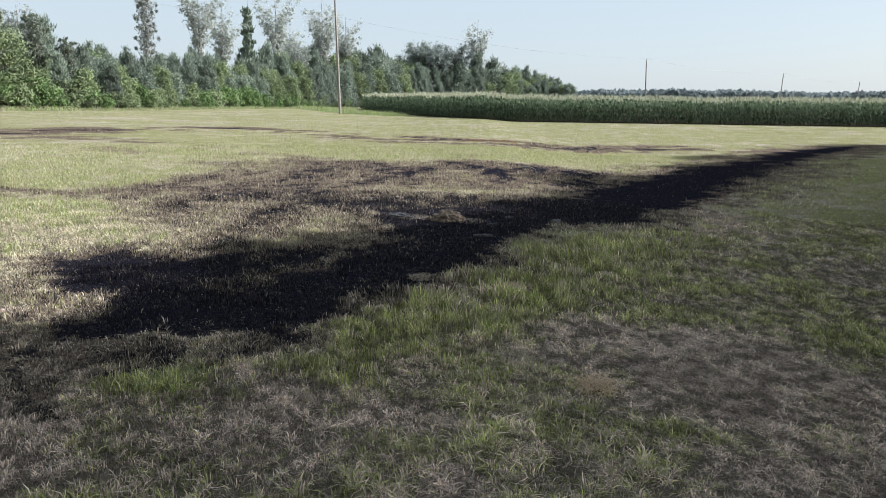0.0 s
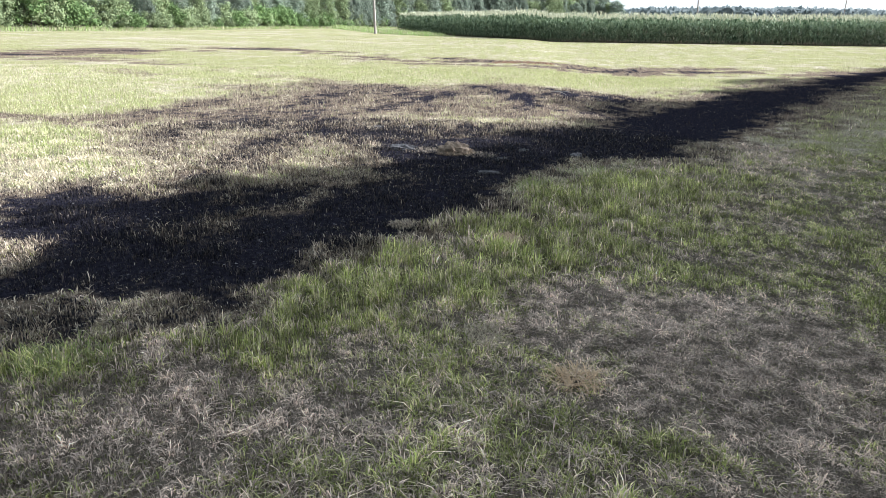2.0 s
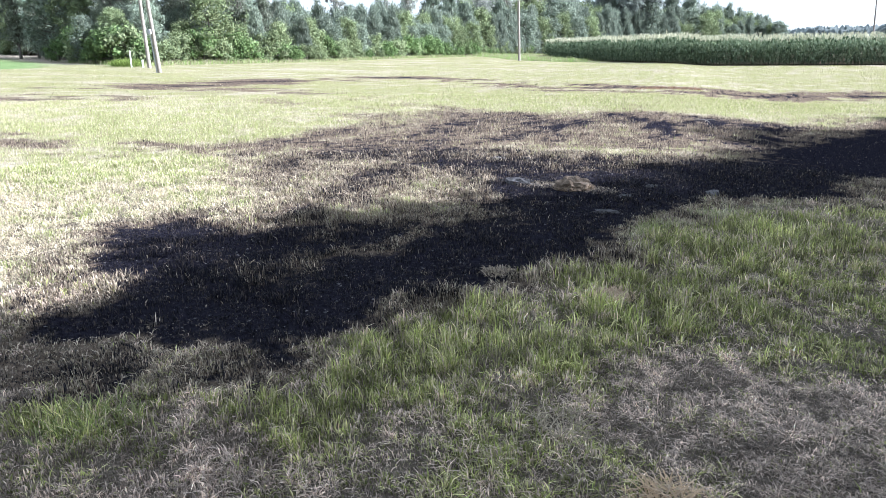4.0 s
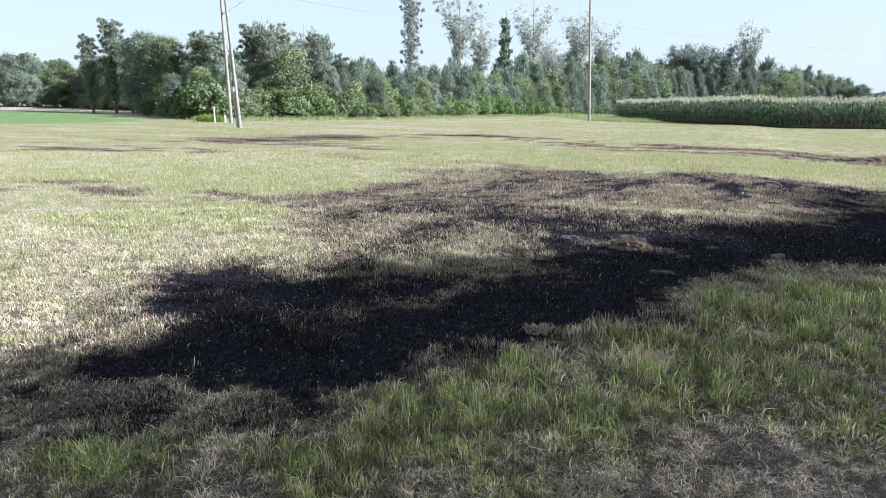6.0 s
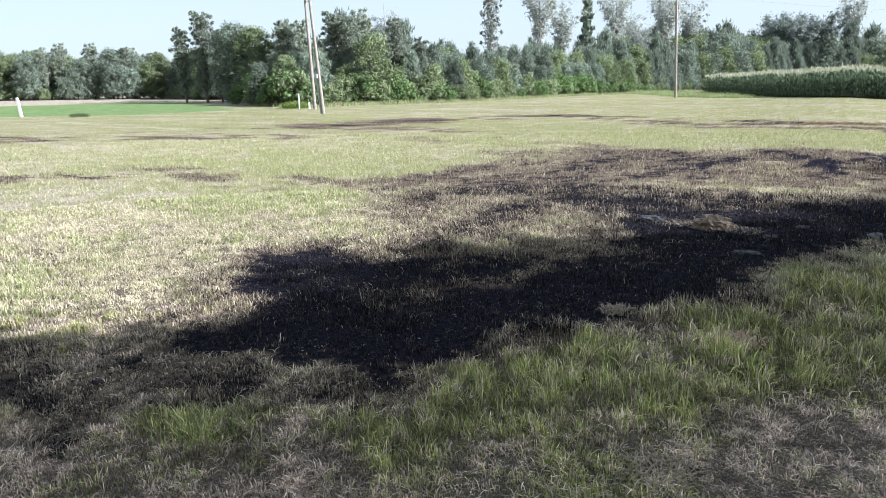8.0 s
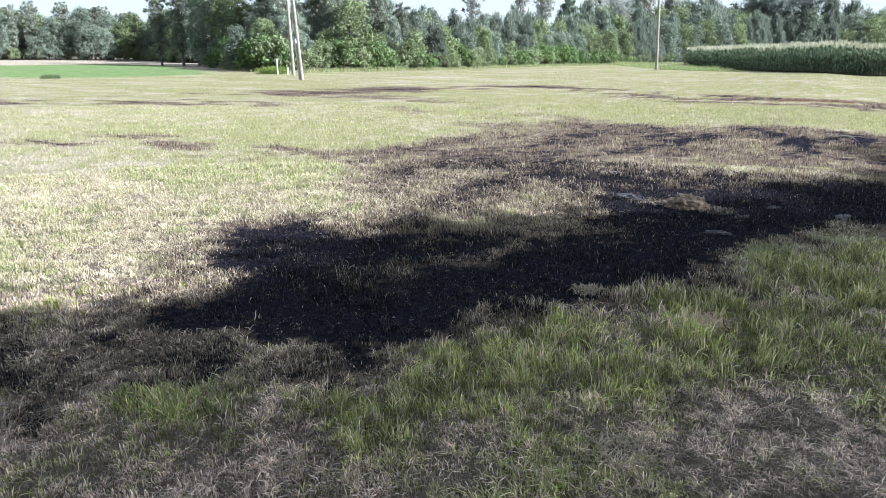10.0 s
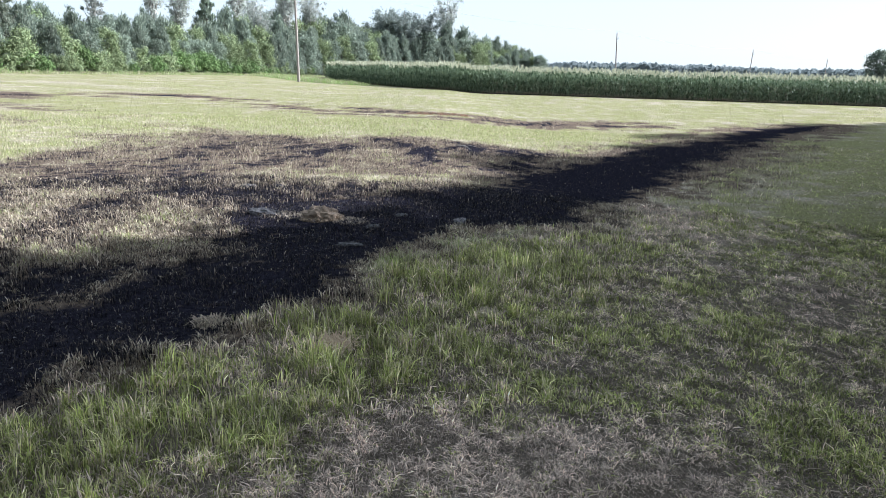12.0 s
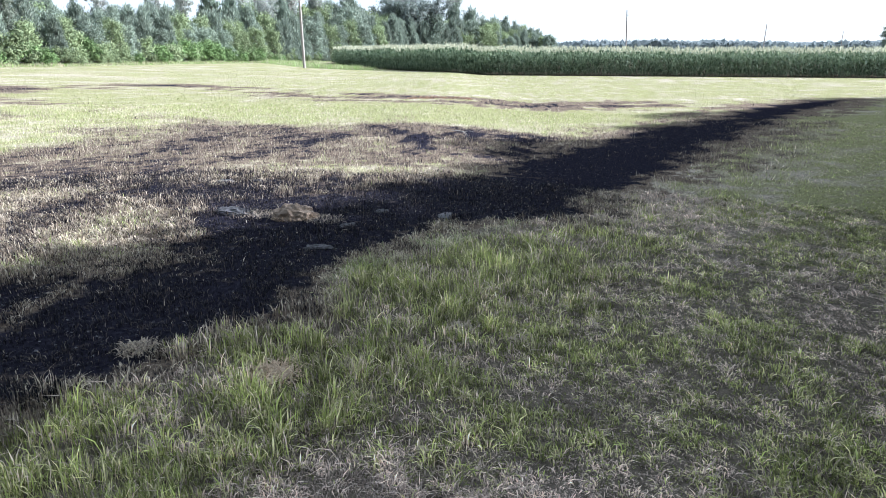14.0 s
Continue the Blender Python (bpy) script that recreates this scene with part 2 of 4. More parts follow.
def leaf_material(name, dark, light, translucent=0.28, rough=0.75):
    m, t, b = material(name, rough)
    b.inputs["Specular IOR Level"].default_value = 0.06
    g = t.nodes.new("ShaderNodeNewGeometry")
    o = t.nodes.new("ShaderNodeObjectInfo")
    r = ramp_node(t, [(0.0, dark), (1.0, light)])
    t.links.new(g.outputs["Random Per Island"], r.inputs[0])
    hue = t.nodes.new("ShaderNodeHueSaturation")
    span = t.nodes.new("ShaderNodeMapRange")
    span.inputs[3].default_value, span.inputs[4].default_value = 0.72, 1.26
    t.links.new(o.outputs["Random"], span.inputs[0])
    t.links.new(span.outputs[0], hue.inputs["Value"])
    t.links.new(r.outputs[0], hue.inputs["Color"])
    t.links.new(hue.outputs[0], b.inputs["Base Color"])
    tr = t.nodes.new("ShaderNodeBsdfTranslucent")
    t.links.new(hue.outputs[0], tr.inputs[0])
    mx = t.nodes.new("ShaderNodeMixShader")
    mx.inputs[0].default_value = translucent
    t.links.new(b.outputs[0], mx.inputs[1])
    t.links.new(tr.outputs[0], mx.inputs[2])
    t.links.new(mx.outputs[0], t.nodes["Material Output"].inputs[0])
    return m


def blade_material(name):
    """Blades carry their own tint; a little light shines through them."""
    m, t, b = material(name, 0.7)
    b.inputs["Specular IOR Level"].default_value = 0.1
    a = t.nodes.new("ShaderNodeAttribute")
    a.attribute_name = "tint"
    n = noise_node(t, 40.0, 2.0)
    r = ramp_node(t, [(0.3, (0.78, 0.78, 0.78)), (0.7, (1.15, 1.15, 1.1))])
    t.links.new(n.outputs[0], r.inputs[0])
    col = mix_node(t, 1.0, a.outputs["Color"], r.outputs[0], "MULTIPLY")
    t.links.new(col, b.inputs["Base Color"])
    tr = t.nodes.new("ShaderNodeBsdfTranslucent")
    t.links.new(col, tr.inputs[0])
    mx = t.nodes.new("ShaderNodeMixShader")
    mx.inputs[0].default_value = 0.3
    t.links.new(b.outputs[0], mx.inputs[1])
    t.links.new(tr.outputs[0], mx.inputs[2])
    t.links.new(mx.outputs[0], t.nodes["Material Output"].inputs[0])
    return m


def ground_material():
    m, t, b = material("meadow_ground", 0.95)
    burn, dry, crop = (t.nodes.new("ShaderNodeAttribute") for _ in range(3))
    burn.attribute_name, dry.attribute_name, crop.attribute_name = "burn", "dry", "crop"
    fine, coarse = noise_node(t, 22.0, 6.0, 0.7), noise_node(t, 1.3, 5.0, 0.6)
    green = ramp_node(t, [(0.32, (0.082, 0.08, 0.039)), (0.68, (0.315, 0.305, 0.15))])
    straw = ramp_node(t, [(0.32, (0.125, 0.105, 0.08)), (0.68, (0.48, 0.42, 0.33))])
    ash = ramp_node(t, [(0.35, (0.005, 0.005, 0.0085)), (0.75, (0.032, 0.03, 0.04))])
    for r in (green, straw, ash):
        t.links.new(fine.outputs[0], r.inputs[0])
    speck = t.nodes.new("ShaderNodeMath")
    speck.operation = "MULTIPLY_ADD"
    t.links.new(coarse.outputs[0], speck.inputs[0])
    speck.inputs[1].default_value = 0.8
    t.links.new(dry.outputs["Fac"], speck.inputs[2])
    share = t.nodes.new("ShaderNodeMapRange")
    share.inputs[1].default_value, share.inputs[2].default_value = 0.55, 1.25
    t.links.new(speck.outputs[0], share.inputs[0])
    turf = mix_node(t, share.outputs[0], green.outputs[0], straw.outputs[0])
    young = ramp_node(t, [(0.3, (0.1, 0.155, 0.062)), (0.7, (0.175, 0.23, 0.1))])
    t.links.new(coarse.outputs[0], young.inputs[0])
    turf = mix_node(t, crop.outputs["Fac"], turf, young.outputs[0])
    soil, sward = t.nodes.new("ShaderNodeAttribute"), t.nodes.new("ShaderNodeAttribute")
    soil.attribute_name, sward.attribute_name = "soil", "sward"
    litter = ramp_node(t, [(0.32, (0.06, 0.051, 0.038)), (0.68, (0.19, 0.16, 0.122))])
    t.links.new(fine.outputs[0], litter.inputs[0])
    turf = mix_node(t, sward.outputs["Fac"], litter.outputs[0], turf)
    turf = mix_node(t, soil.outputs["Fac"], turf, (0.055, 0.042, 0.03))
    # ragged borders: turf, then scorched brown litter, then ash
    rag = noise_node(t, 9.0, 5.0, 0.7)
    torn = t.nodes.new("ShaderNodeMath")
    torn.operation = "MULTIPLY_ADD"
    t.links.new(rag.outputs[0], torn.inputs[0])
    torn.inputs[1].default_value = 0.9
    t.links.new(burn.outputs["Fac"], torn.inputs[2])
    brown = ramp_node(t, [(0.3, (0.045, 0.034, 0.026)), (0.7, (0.20, 0.155, 0.115))])
    t.links.new(fine.outputs[0], brown.inputs[0])
    scorch, edge = t.nodes.new("ShaderNodeMapRange"), t.nodes.new("ShaderNodeMapRange")
    scorch.inputs[1].default_value, scorch.inputs[2].default_value = 0.62, 0.85
    edge.inputs[1].default_value, edge.inputs[2].default_value = 1.05, 1.32
    t.links.new(torn.outputs[0], scorch.inputs[0])
    t.links.new(torn.outputs[0], edge.inputs[0])
    turf = mix_node(t, scorch.outputs[0], turf, brown.outputs[0])
    t.links.new(mix_node(t, edge.outputs[0], turf, ash.outputs[0]), b.inputs["Base Color"])
    bump(t, b, fine.outputs[0], 0.7, 0.05)
    b.inputs["Specular IOR Level"].default_value = 0.0
    return m


def bark_material(name, dark, light, scale=6.0):
    m, t, b = material(name, 0.9)
    n = noise_node(t, scale, 6.0, 0.65)
    r = ramp_node(t, [(0.3, dark), (0.7, light)])
    t.links.new(n.outputs[0], r.inputs[0])
    t.links.new(r.outputs[0], b.inputs["Base Color"])
    bump(t, b, n.outputs[0], 0.6, 0.03)
    return m


def plain_material(name, colour, rough=0.6, metal=0.0, vary=0.25, scale=14.0):
    m, t, b = material(name, rough, metal)
    n = noise_node(t, scale, 5.0)
    r = ramp_node(t, [(0.3, tuple(c * (1 - vary) for c in colour)), (0.7, tuple(min(1.0, c * (1 + vary)) for c in colour))])
    t.links.new(n.outputs[0], r.inputs[0])
    t.links.new(r.outputs[0], b.inputs["Base Color"])
    bump(t, b, n.outputs[0], 0.2, 0.005)
    return m


BLADE = blade_material("grass_blade")
GROUND = ground_material()
LEAF_BROAD = leaf_material("broad_leaf", (0.131, 0.173, 0.09), (0.265, 0.307, 0.163))
LEAF_DARK = leaf_material("dark_leaf", (0.15, 0.188, 0.148), (0.262, 0.303, 0.226), 0.32)
LEAF_PINE = leaf_material("pine_needle", (0.12, 0.152, 0.124), (0.276, 0.314, 0.24), 0.35)
LEAF_GREY = leaf_material("poplar_leaf", (0.25, 0.271, 0.244), (0.468, 0.486, 0.437), 0.55)
LEAF_SPIRE = leaf_material("feathery_leaf", (0.168, 0.195, 0.15), (0.334, 0.367, 0.279), 0.45)
# leaf green lightened and greyed to paint in the haze of distance
LEAF_HAZE = leaf_material("spreading_leaf_hazed", (0.145, 0.171, 0.158), (0.289, 0.314, 0.279), 0.35)
LEAF_VINE = leaf_material("vine_leaf", (0.085, 0.14, 0.055), (0.18, 0.25, 0.1))
LEAF_CORN = leaf_material("corn_leaf", (0.045, 0.078, 0.042), (0.245, 0.305, 0.185), 0.25, 0.5)
TASSEL = leaf_material("corn_tassel", (0.34, 0.345, 0.235), (0.56, 0.545, 0.4), 0.3)
# distance haze is painted into this pale blue-grey leaf colour
LEAF_FAR_HAZED = leaf_material("far_leaf_hazed", (0.15, 0.18, 0.18), (0.2, 0.23, 0.225), 0.4)
BARK = bark_material("bark", (0.06, 0.05, 0.04), (0.17, 0.15, 0.125))
BARK_PALE = bark_material("pale_bark", (0.16, 0.15, 0.13), (0.36, 0.34, 0.3))
POLE_WOOD = bark_material("weathered_pole_wood", (0.15, 0.13, 0.11), (0.32, 0.285, 0.245), 9.0)
WHITE_PAINT = plain_material("white_paint", (0.78, 0.78, 0.76), 0.5, 0, 0.1)
GREY_METAL = plain_material("galvanised_metal", (0.42, 0.43, 0.44), 0.45, 0.8)
WIRE = plain_material("aluminium_wire", (0.32, 0.32, 0.33), 0.5, 0.6)
CERAMIC = plain_material("insulator_glaze", (0.35, 0.33, 0.3), 0.25)


# ---- mesh helpers ----
def numpy_mesh(name, verts, faces, mat, smooth_faces=False):
    """A mesh from arrays: verts (n, 3), faces (m, k)."""
    me = bpy.data.meshes.new(name)
    n, m, k = len(verts), len(faces), faces.shape[1]
    me.vertices.add(n)
    me.vertices.foreach_set("co", np.ascontiguousarray(verts, dtype=np.float32).ravel())
    me.loops.add(m * k)
    me.loops.foreach_set("vertex_index", np.ascontiguousarray(faces, dtype=np.int32).ravel())
    me.polygons.add(m)
    me.polygons.foreach_set("loop_start", np.arange(0, m * k, k, dtype=np.int32))
    me.polygons.foreach_set("use_smooth", np.full(m, smooth_faces))
    me.update(calc_edges=True)
    me.materials.append(mat)
    return me


def part(name, data, mat, parent, label=""):
    """Links a bmesh or a mesh as one object under a thing or a part."""
    if isinstance(data, bmesh.types.BMesh):
        me = bpy.data.meshes.new(name)
        data.to_mesh(me)
        data.free()
        me.materials.append(mat)
        data = me
    ob = new(name, data)
    ob.parent = parent
    if label:
        tagged(ob, label)
    return ob


def empty(name, m=None):
    ob = new(name)
    ob.empty_display_size = 0.2
    if m is not None:
        ob.matrix_basis = m
    return ob


def tube(points, radii, sides=7):
    """Verts and quads of a tapered tube along points."""
    pts = np.array(points, float)
    d = np.gradient(pts, axis=0)
    d /= np.linalg.norm(d, axis=1)[:, None] + 1e-9
    ref = np.where(np.abs(d[:, 2:3]) > 0.9, np.array([[1.0, 0, 0]]), np.array([[0, 0, 1.0]]))
    u = np.cross(d, ref)
    u /= np.linalg.norm(u, axis=1)[:, None] + 1e-9
    v = np.cross(d, u)
    a = np.linspace(0, 2 * np.pi, sides, endpoint=False)
    ring = u[:, None] * np.cos(a)[None, :, None] + v[:, None] * np.sin(a)[None, :, None]
    verts = (pts[:, None] + ring * np.array(radii, float)[:, None, None]).reshape(-1, 3)
    i, j = np.meshgrid(np.arange(len(pts) - 1), np.arange(sides), indexing="ij")
    k = (j + 1) % sides
    faces = np.stack([i * sides + j, i * sides + k, (i + 1) * sides + k, (i + 1) * sides + j], -1).reshape(-1, 4)
    return verts, faces


def join(pieces):
    verts, faces, base = [], [], 0
    for v, f in pieces:
        verts.append(v)
        faces.append(f + base)
        base += len(v)
    return np.concatenate(verts), np.concatenate(faces)


def leaves(centres, along, size, r, aspect=0.5, facing=None, small=False):
    """Leaves (diamonds, or triangles where small) at centres, their tips pointing along and their faces towards facing."""
    n = len(centres)
    along = along / (np.linalg.norm(along, axis=1)[:, None] + 1e-9)
    side = np.cross(along, r.normal(size=(n, 3)) if facing is None else facing + r.normal(0, 0.5, (n, 3)))
    side /= np.linalg.norm(side, axis=1)[:, None] + 1e-9
    s = (size * r.uniform(0.6, 1.35, n))[:, None]
    if small:
        v = np.stack([centres - along * s * 0.5 + side * s * aspect * 0.5, centres + along * s * 0.5, centres - along * s * 0.5 - side * s * aspect * 0.5], 1)
        return v.reshape(-1, 3), np.arange(n * 3).reshape(n, 3)
    v = np.stack([centres - along * s * 0.5, centres + side * s * aspect * 0.5, centres + along * s * 0.5, centres - side * s * aspect * 0.5], 1)
    return v.reshape(-1, 3), np.arange(n * 4).reshape(n, 4)


# ---- ground ----
def graded(lo, hi, fine, a, b, grow=1.09, most=300.0):
    """Coordinates from a to b, evenly fine between lo and hi and ever coarser outside."""
    c = list(np.arange(lo, hi + fine / 2, fine))
    step, up = fine, [c[-1]]
    while up[-1] < b:
        step = min(step * grow, most)
        up.append(up[-1] + step)
    step, down = fine, [c[0]]
    while down[-1] > a:
        step = min(step * grow, most)
        down.append(down[-1] - step)
    return np.array(down[:0:-1] + c + up[1:])


def crop_map(x, y):
    """Young green crop beyond the mown meadow on the left."""
    d, s = line_distance(x, y, [(-60.0, 15.0), (-43.0, 26.7), (-38.0, 31.0), (-37.0, 38.5), (-48.0, 50.0)])
    back, bs = line_distance(x, y, CROP_BACK)
    return smooth(-0.4, 0.5, d * s) * smooth(-0.5, 0.8, -back * bs)


def soil_map(x, y):
    """Bare dark soil between the corn rows."""
    d, side = line_distance(x, y, CORN_EDGE)
    return smooth(-0.6, 0.2, d * side) * (y > 60)


CORN_EDGE = [(-20.4, 128.0), (-14.8, 108.0), (-9.4, 92.0), (-3.5, 79.5), (2.0, 73.5), (11.0, 72.5), (27.0, 71.5), (45.0, 70.5), (75.0, 69.0)]


def ground():
    xs = graded(-6.5, 4.5, 0.1, -3000, 3000, 1.045)
    ys = graded(3.5, 13.5, 0.1, -400, 3000, 1.04)
    x, y = np.meshgrid(xs, ys)
    z = terrain(x, y)
    nx, ny = len(xs), len(ys)
    i, j = np.meshgrid(np.arange(ny - 1), np.arange(nx - 1), indexing="ij")
    a = i * nx + j
    faces = np.stack([a, a + 1, a + nx + 1, a + nx], -1).reshape(-1, 4)
    me = numpy_mesh("ground", np.stack([x, y, z], -1).reshape(-1, 3), faces, GROUND, True)
    for name, values in (("burn", burn_map(x, y)), ("dry", dry_map(x, y)), ("crop", crop_map(x, y)), ("soil", soil_map(x, y)), ("sward", smooth(7.0, 12.5, np.hypot(x - 1.0, y - 1.6)))):
        me.attributes.new(name, "FLOAT", "POINT").data.foreach_set("value", values.astype(np.float32).ravel())
    return tagged(new("ground", me), "mown meadow ground with black burnt patches", "ground", kind="structure")


ground()


# ---- grass ----
GREENS = np.array([(0.305, 0.335, 0.13), (0.39, 0.395, 0.208), (0.24, 0.28, 0.097), (0.44, 0.42, 0.265)])
STRAWS = np.array([(0.565, 0.495, 0.345), (0.475, 0.405, 0.288), (0.595, 0.54, 0.4), (0.415, 0.345, 0.25)])
THATCH = np.array([(0.46, 0.37, 0.305), (0.39, 0.31, 0.258), (0.52, 0.425, 0.35), (0.32, 0.25, 0.205)])
SINGED = np.array([(0.235, 0.185, 0.135), (0.335, 0.28, 0.21), (0.125, 0.1, 0.078), (0.43, 0.37, 0.285)])
CHARRED = np.array([(0.011, 0.0105, 0.015), (0.025, 0.023, 0.03), (0.07, 0.058, 0.052), (0.007, 0.0068, 0.0105)])


BARE_SPOTS = ((0.74, 6.54, 0.11), (-0.06, 6.8, 0.08), (1.66, 7.33, 0.07), (1.07, 4.54, 0.06), (0.63, 4.92, 0.07))


def grass_ring(name, label, count, r0, r1, height, width, bent, dead=0.0, seed=3, fan=(-67, 39)):
    """Blades over a fan of the meadow, thinned where the fire went."""
    r = np.random.default_rng(int(r0 * 10) + seed)
    ang = np.radians(r.uniform(*fan, count))
    rad = np.sqrt(r.uniform(r0 ** 2, r1 ** 2, count))
    x, y = 1.0 + rad * np.sin(ang), 1.6 + rad * np.cos(ang)
    az = r.uniform(0, 2 * np.pi, count)
    own, mood = r.random(count), r.random(count)
    if r0 < 10:
        # blades stand in small tufts that share a tone
        root = r.integers(0, count // 16, count)
        off = r.normal(0, 0.026, (2, count))
        x, y = x[root] + off[0], y[root] + off[1]
        az = np.arctan2(off[1] + 0.03 * (fractal(x * 2, y * 2, 58) - 0.5), off[0] + 0.03 * (fractal(x * 2, y * 2, 59) - 0.5) - 0.008) + r.normal(0, 0.7, count)
        own, mood = np.where(r.random(count) < 0.55, own[root], own), mood[root]
    clump = fractal(x * 7, y * 7, 51)
    # the grass beyond the fire's near edge stands evenly; this side of it is tufty with bare gaps
    calm = np.clip((np.hypot(x - 1.0, y - 1.6) - 4.5) / 2.5, 0, 1) * smooth(-1.2, 0.6, y - 7.0 - 1.55 * x)
    burn, dry = burn_map(x, y), np.clip(dry_map(x, y) + dead, 0, 1)
    keep = r.random(count) < np.interp(burn, [0.25, 0.5, 0.75, 0.95], [1.0, 0.95, 0.7, 0.45]) * ((0.08 + 0.2 * smooth(-1.8, -4.6, y - 7.0 - 1.55 * x) + 1.55 * clump) * (1 - calm) + (0.5 + 0.7 * clump) * calm)
    keep &= (y < 72) & (crop_map(x, y) < 0.3) & (np.hypot((x - 0.0) / 0.4, (y - 10.05) / 0.22) > 1)
    for cx, cy, bare in BARE_SPOTS:
        keep &= np.hypot(x - cx, y - cy) > bare * (0.7 + 0.6 * clump)
    x, y, burn, dry, clump, az, own, mood, calm = (v[keep] for v in (x, y, burn, dry, clump, az, own, mood, calm))
    n = len(x)
    z = terrain(x, y)
    pick = r.integers(0, 4, n)
    # greens of the shaded near side are warmed to offset blue skylight there
    tint = np.where((own < dry)[:, None], np.where((calm < 0.5)[:, None], (THATCH * (1.0 if dead else 1.12))[pick], STRAWS[pick]), np.where((calm < 0.5)[:, None], GREENS[pick] * np.array([1.04, 0.99, 0.9]), GREENS[pick]))
    u = r.random(n)
    tint = np.where((u < np.interp(burn, [0.06, 0.25, 0.5], [0, 0.75, 1.0]))[:, None], SINGED[pick], tint)
    tint = np.where((r.random(n) < np.interp(burn, [0.3, 0.5, 0.7, 0.92], [0.0, 0.3, 0.7, 0.985]))[:, None], CHARRED[pick], tint)
    vary = np.where(calm > 0.5, 0.74 + 0.42 * r.random(n) if r0 < 20 else 0.8 + 0.25 * r.random(n), (0.6 if not dead else 0.5) + (0.85 if not dead else 0.95) * r.random(n) ** (1.1 if not dead else 1.3))
    mood = mood * (1 - 0.4 * calm) + 0.2 * calm
    tint = tint * (vary * (0.5 + 0.25 * calm + (1.0 - 0.5 * calm) * fractal(x * 5, y * 5, 57)) * (0.65 + 0.75 * mood))[:, None]
    # hand-sized cushions, pale and full or thin and grey, this side of the fire
    cushion = smooth(0.3, 0.7, 0.55 * value_noise(x * 18, y * 15, 64) + 0.45 * value_noise(x * 37, y * 31, 65))
    tint = tint * (1 + (1 - calm) * (1 - smooth(0.3, 0.6, burn)) * (0.78 * cushion - 0.48))[:, None]
    if r0 > 20:
        tint = tint * 0.84
    tall = fractal(x * 1.1, y * 1.1, 55)
    h = height * r.uniform(0.35, 1.3, n) * (0.65 + 0.7 * mood) * ((0.45 + 1.1 * tall) * (1 - calm) + (0.7 + 0.5 * tall) * calm) * np.interp(dry, [0.1, 0.35, 0.65, 0.9], [1.15, 0.75, 0.48, 0.36] if r0 < 7 else [1.1, 1.0, 0.8, 0.7]) * np.interp(burn, [0, 0.4, 0.7, 1], [1, 1.15, 0.95, 0.7])
    # away from the fire's edge the sward is mown shorter and lies flatter
    mown = smooth(-1.8, -4.6, y - 7.0 - 1.55 * x)
    h = h * (1 - 0.45 * mown) * (1 + (1 - calm) * (0.4 * cushion - 0.32))
    lean = (0.1 + 1.5 * r.random(n) ** 1.6) * (1 + 0.8 * mown) * bent * h * np.interp(dry, [0.2, 0.5, 0.8], [0.75, 1.1, 1.5])
    face = az + np.pi / 2 + r.normal(0, 0.5, n)
    w = width * r.uniform(0.6, 1.3, n)
    base = np.stack([x, y, z], -1)
    go = np.stack([np.cos(az) * lean, np.sin(az) * lean, np.zeros(n)], -1)
    side = np.stack([np.cos(face) * w, np.sin(face) * w, np.zeros(n)], -1) * 0.5
    up = np.stack([np.zeros(n), np.zeros(n), h], -1)
    sink = np.array([0, 0, 0.01])
    mid = base + up * 0.6 + go * 0.36
    tip = base + up * (1.05 - 0.2 * np.minimum(lean / h, 2.4)[:, None]) + go
    if r0 > 10:
        v = np.stack([base - side - sink, base + side - sink, tip], 1)
        form = np.array([[0, 1, 2]])
    else:
        v = np.stack([base - sink, mid + side, mid - side, tip], 1)
        form = np.array([[0, 1, 2], [2, 1, 3]])
    c = v.shape[1]
    tris = (np.arange(n)[:, None, None] * c + form[None]).reshape(-1, 3)
    me = numpy_mesh(name, v.reshape(-1, 3), tris, BLADE)
    col = np.ones((n, c, 4), np.float32)
    col[:, :, :3] = tint[:, None, :]
    me.attributes.new("tint", "FLOAT_COLOR", "POINT").data.foreach_set("color", col.ravel())
    return tagged(new(name, me), label, "grass", kind="stuff")


grass_ring("meadow_grass", "short patchy grass of green and straw-coloured blades", 300000, 1.0, 4.2, 0.066, 0.0048, 1.0)
grass_ring("thatch", "loose dead straw lying over the short grass", 175000, 1.0, 5.5, 0.042, 0.0042, 2.0, 0.4, 5)
grass_ring("meadow_grass", "green and dry grass before the burnt strip", 330000, 4.2, 7.5, 0.066, 0.0058, 1.0)
grass_ring("meadow_grass", "singed and green grass round the burnt strip", 320000, 7.5, 11.5, 0.06, 0.0075, 1.3)
grass_ring("meadow_grass", "sunlit yellowish grass with brown singed stalks", 350000, 11.5, 25.0, 0.06, 0.0088, 1.2)
grass_ring("meadow_grass", "mown sunlit grass of the far meadow", 200000, 25.0, 75.0, 0.042, 0.027, 1.3)
grass_ring("meadow_grass", "patchy grass of the shaded meadow beside the trees", 130000, 0.0, 6.5, 0.06, 0.008, 1.2, seed=9, fan=(38, 294))


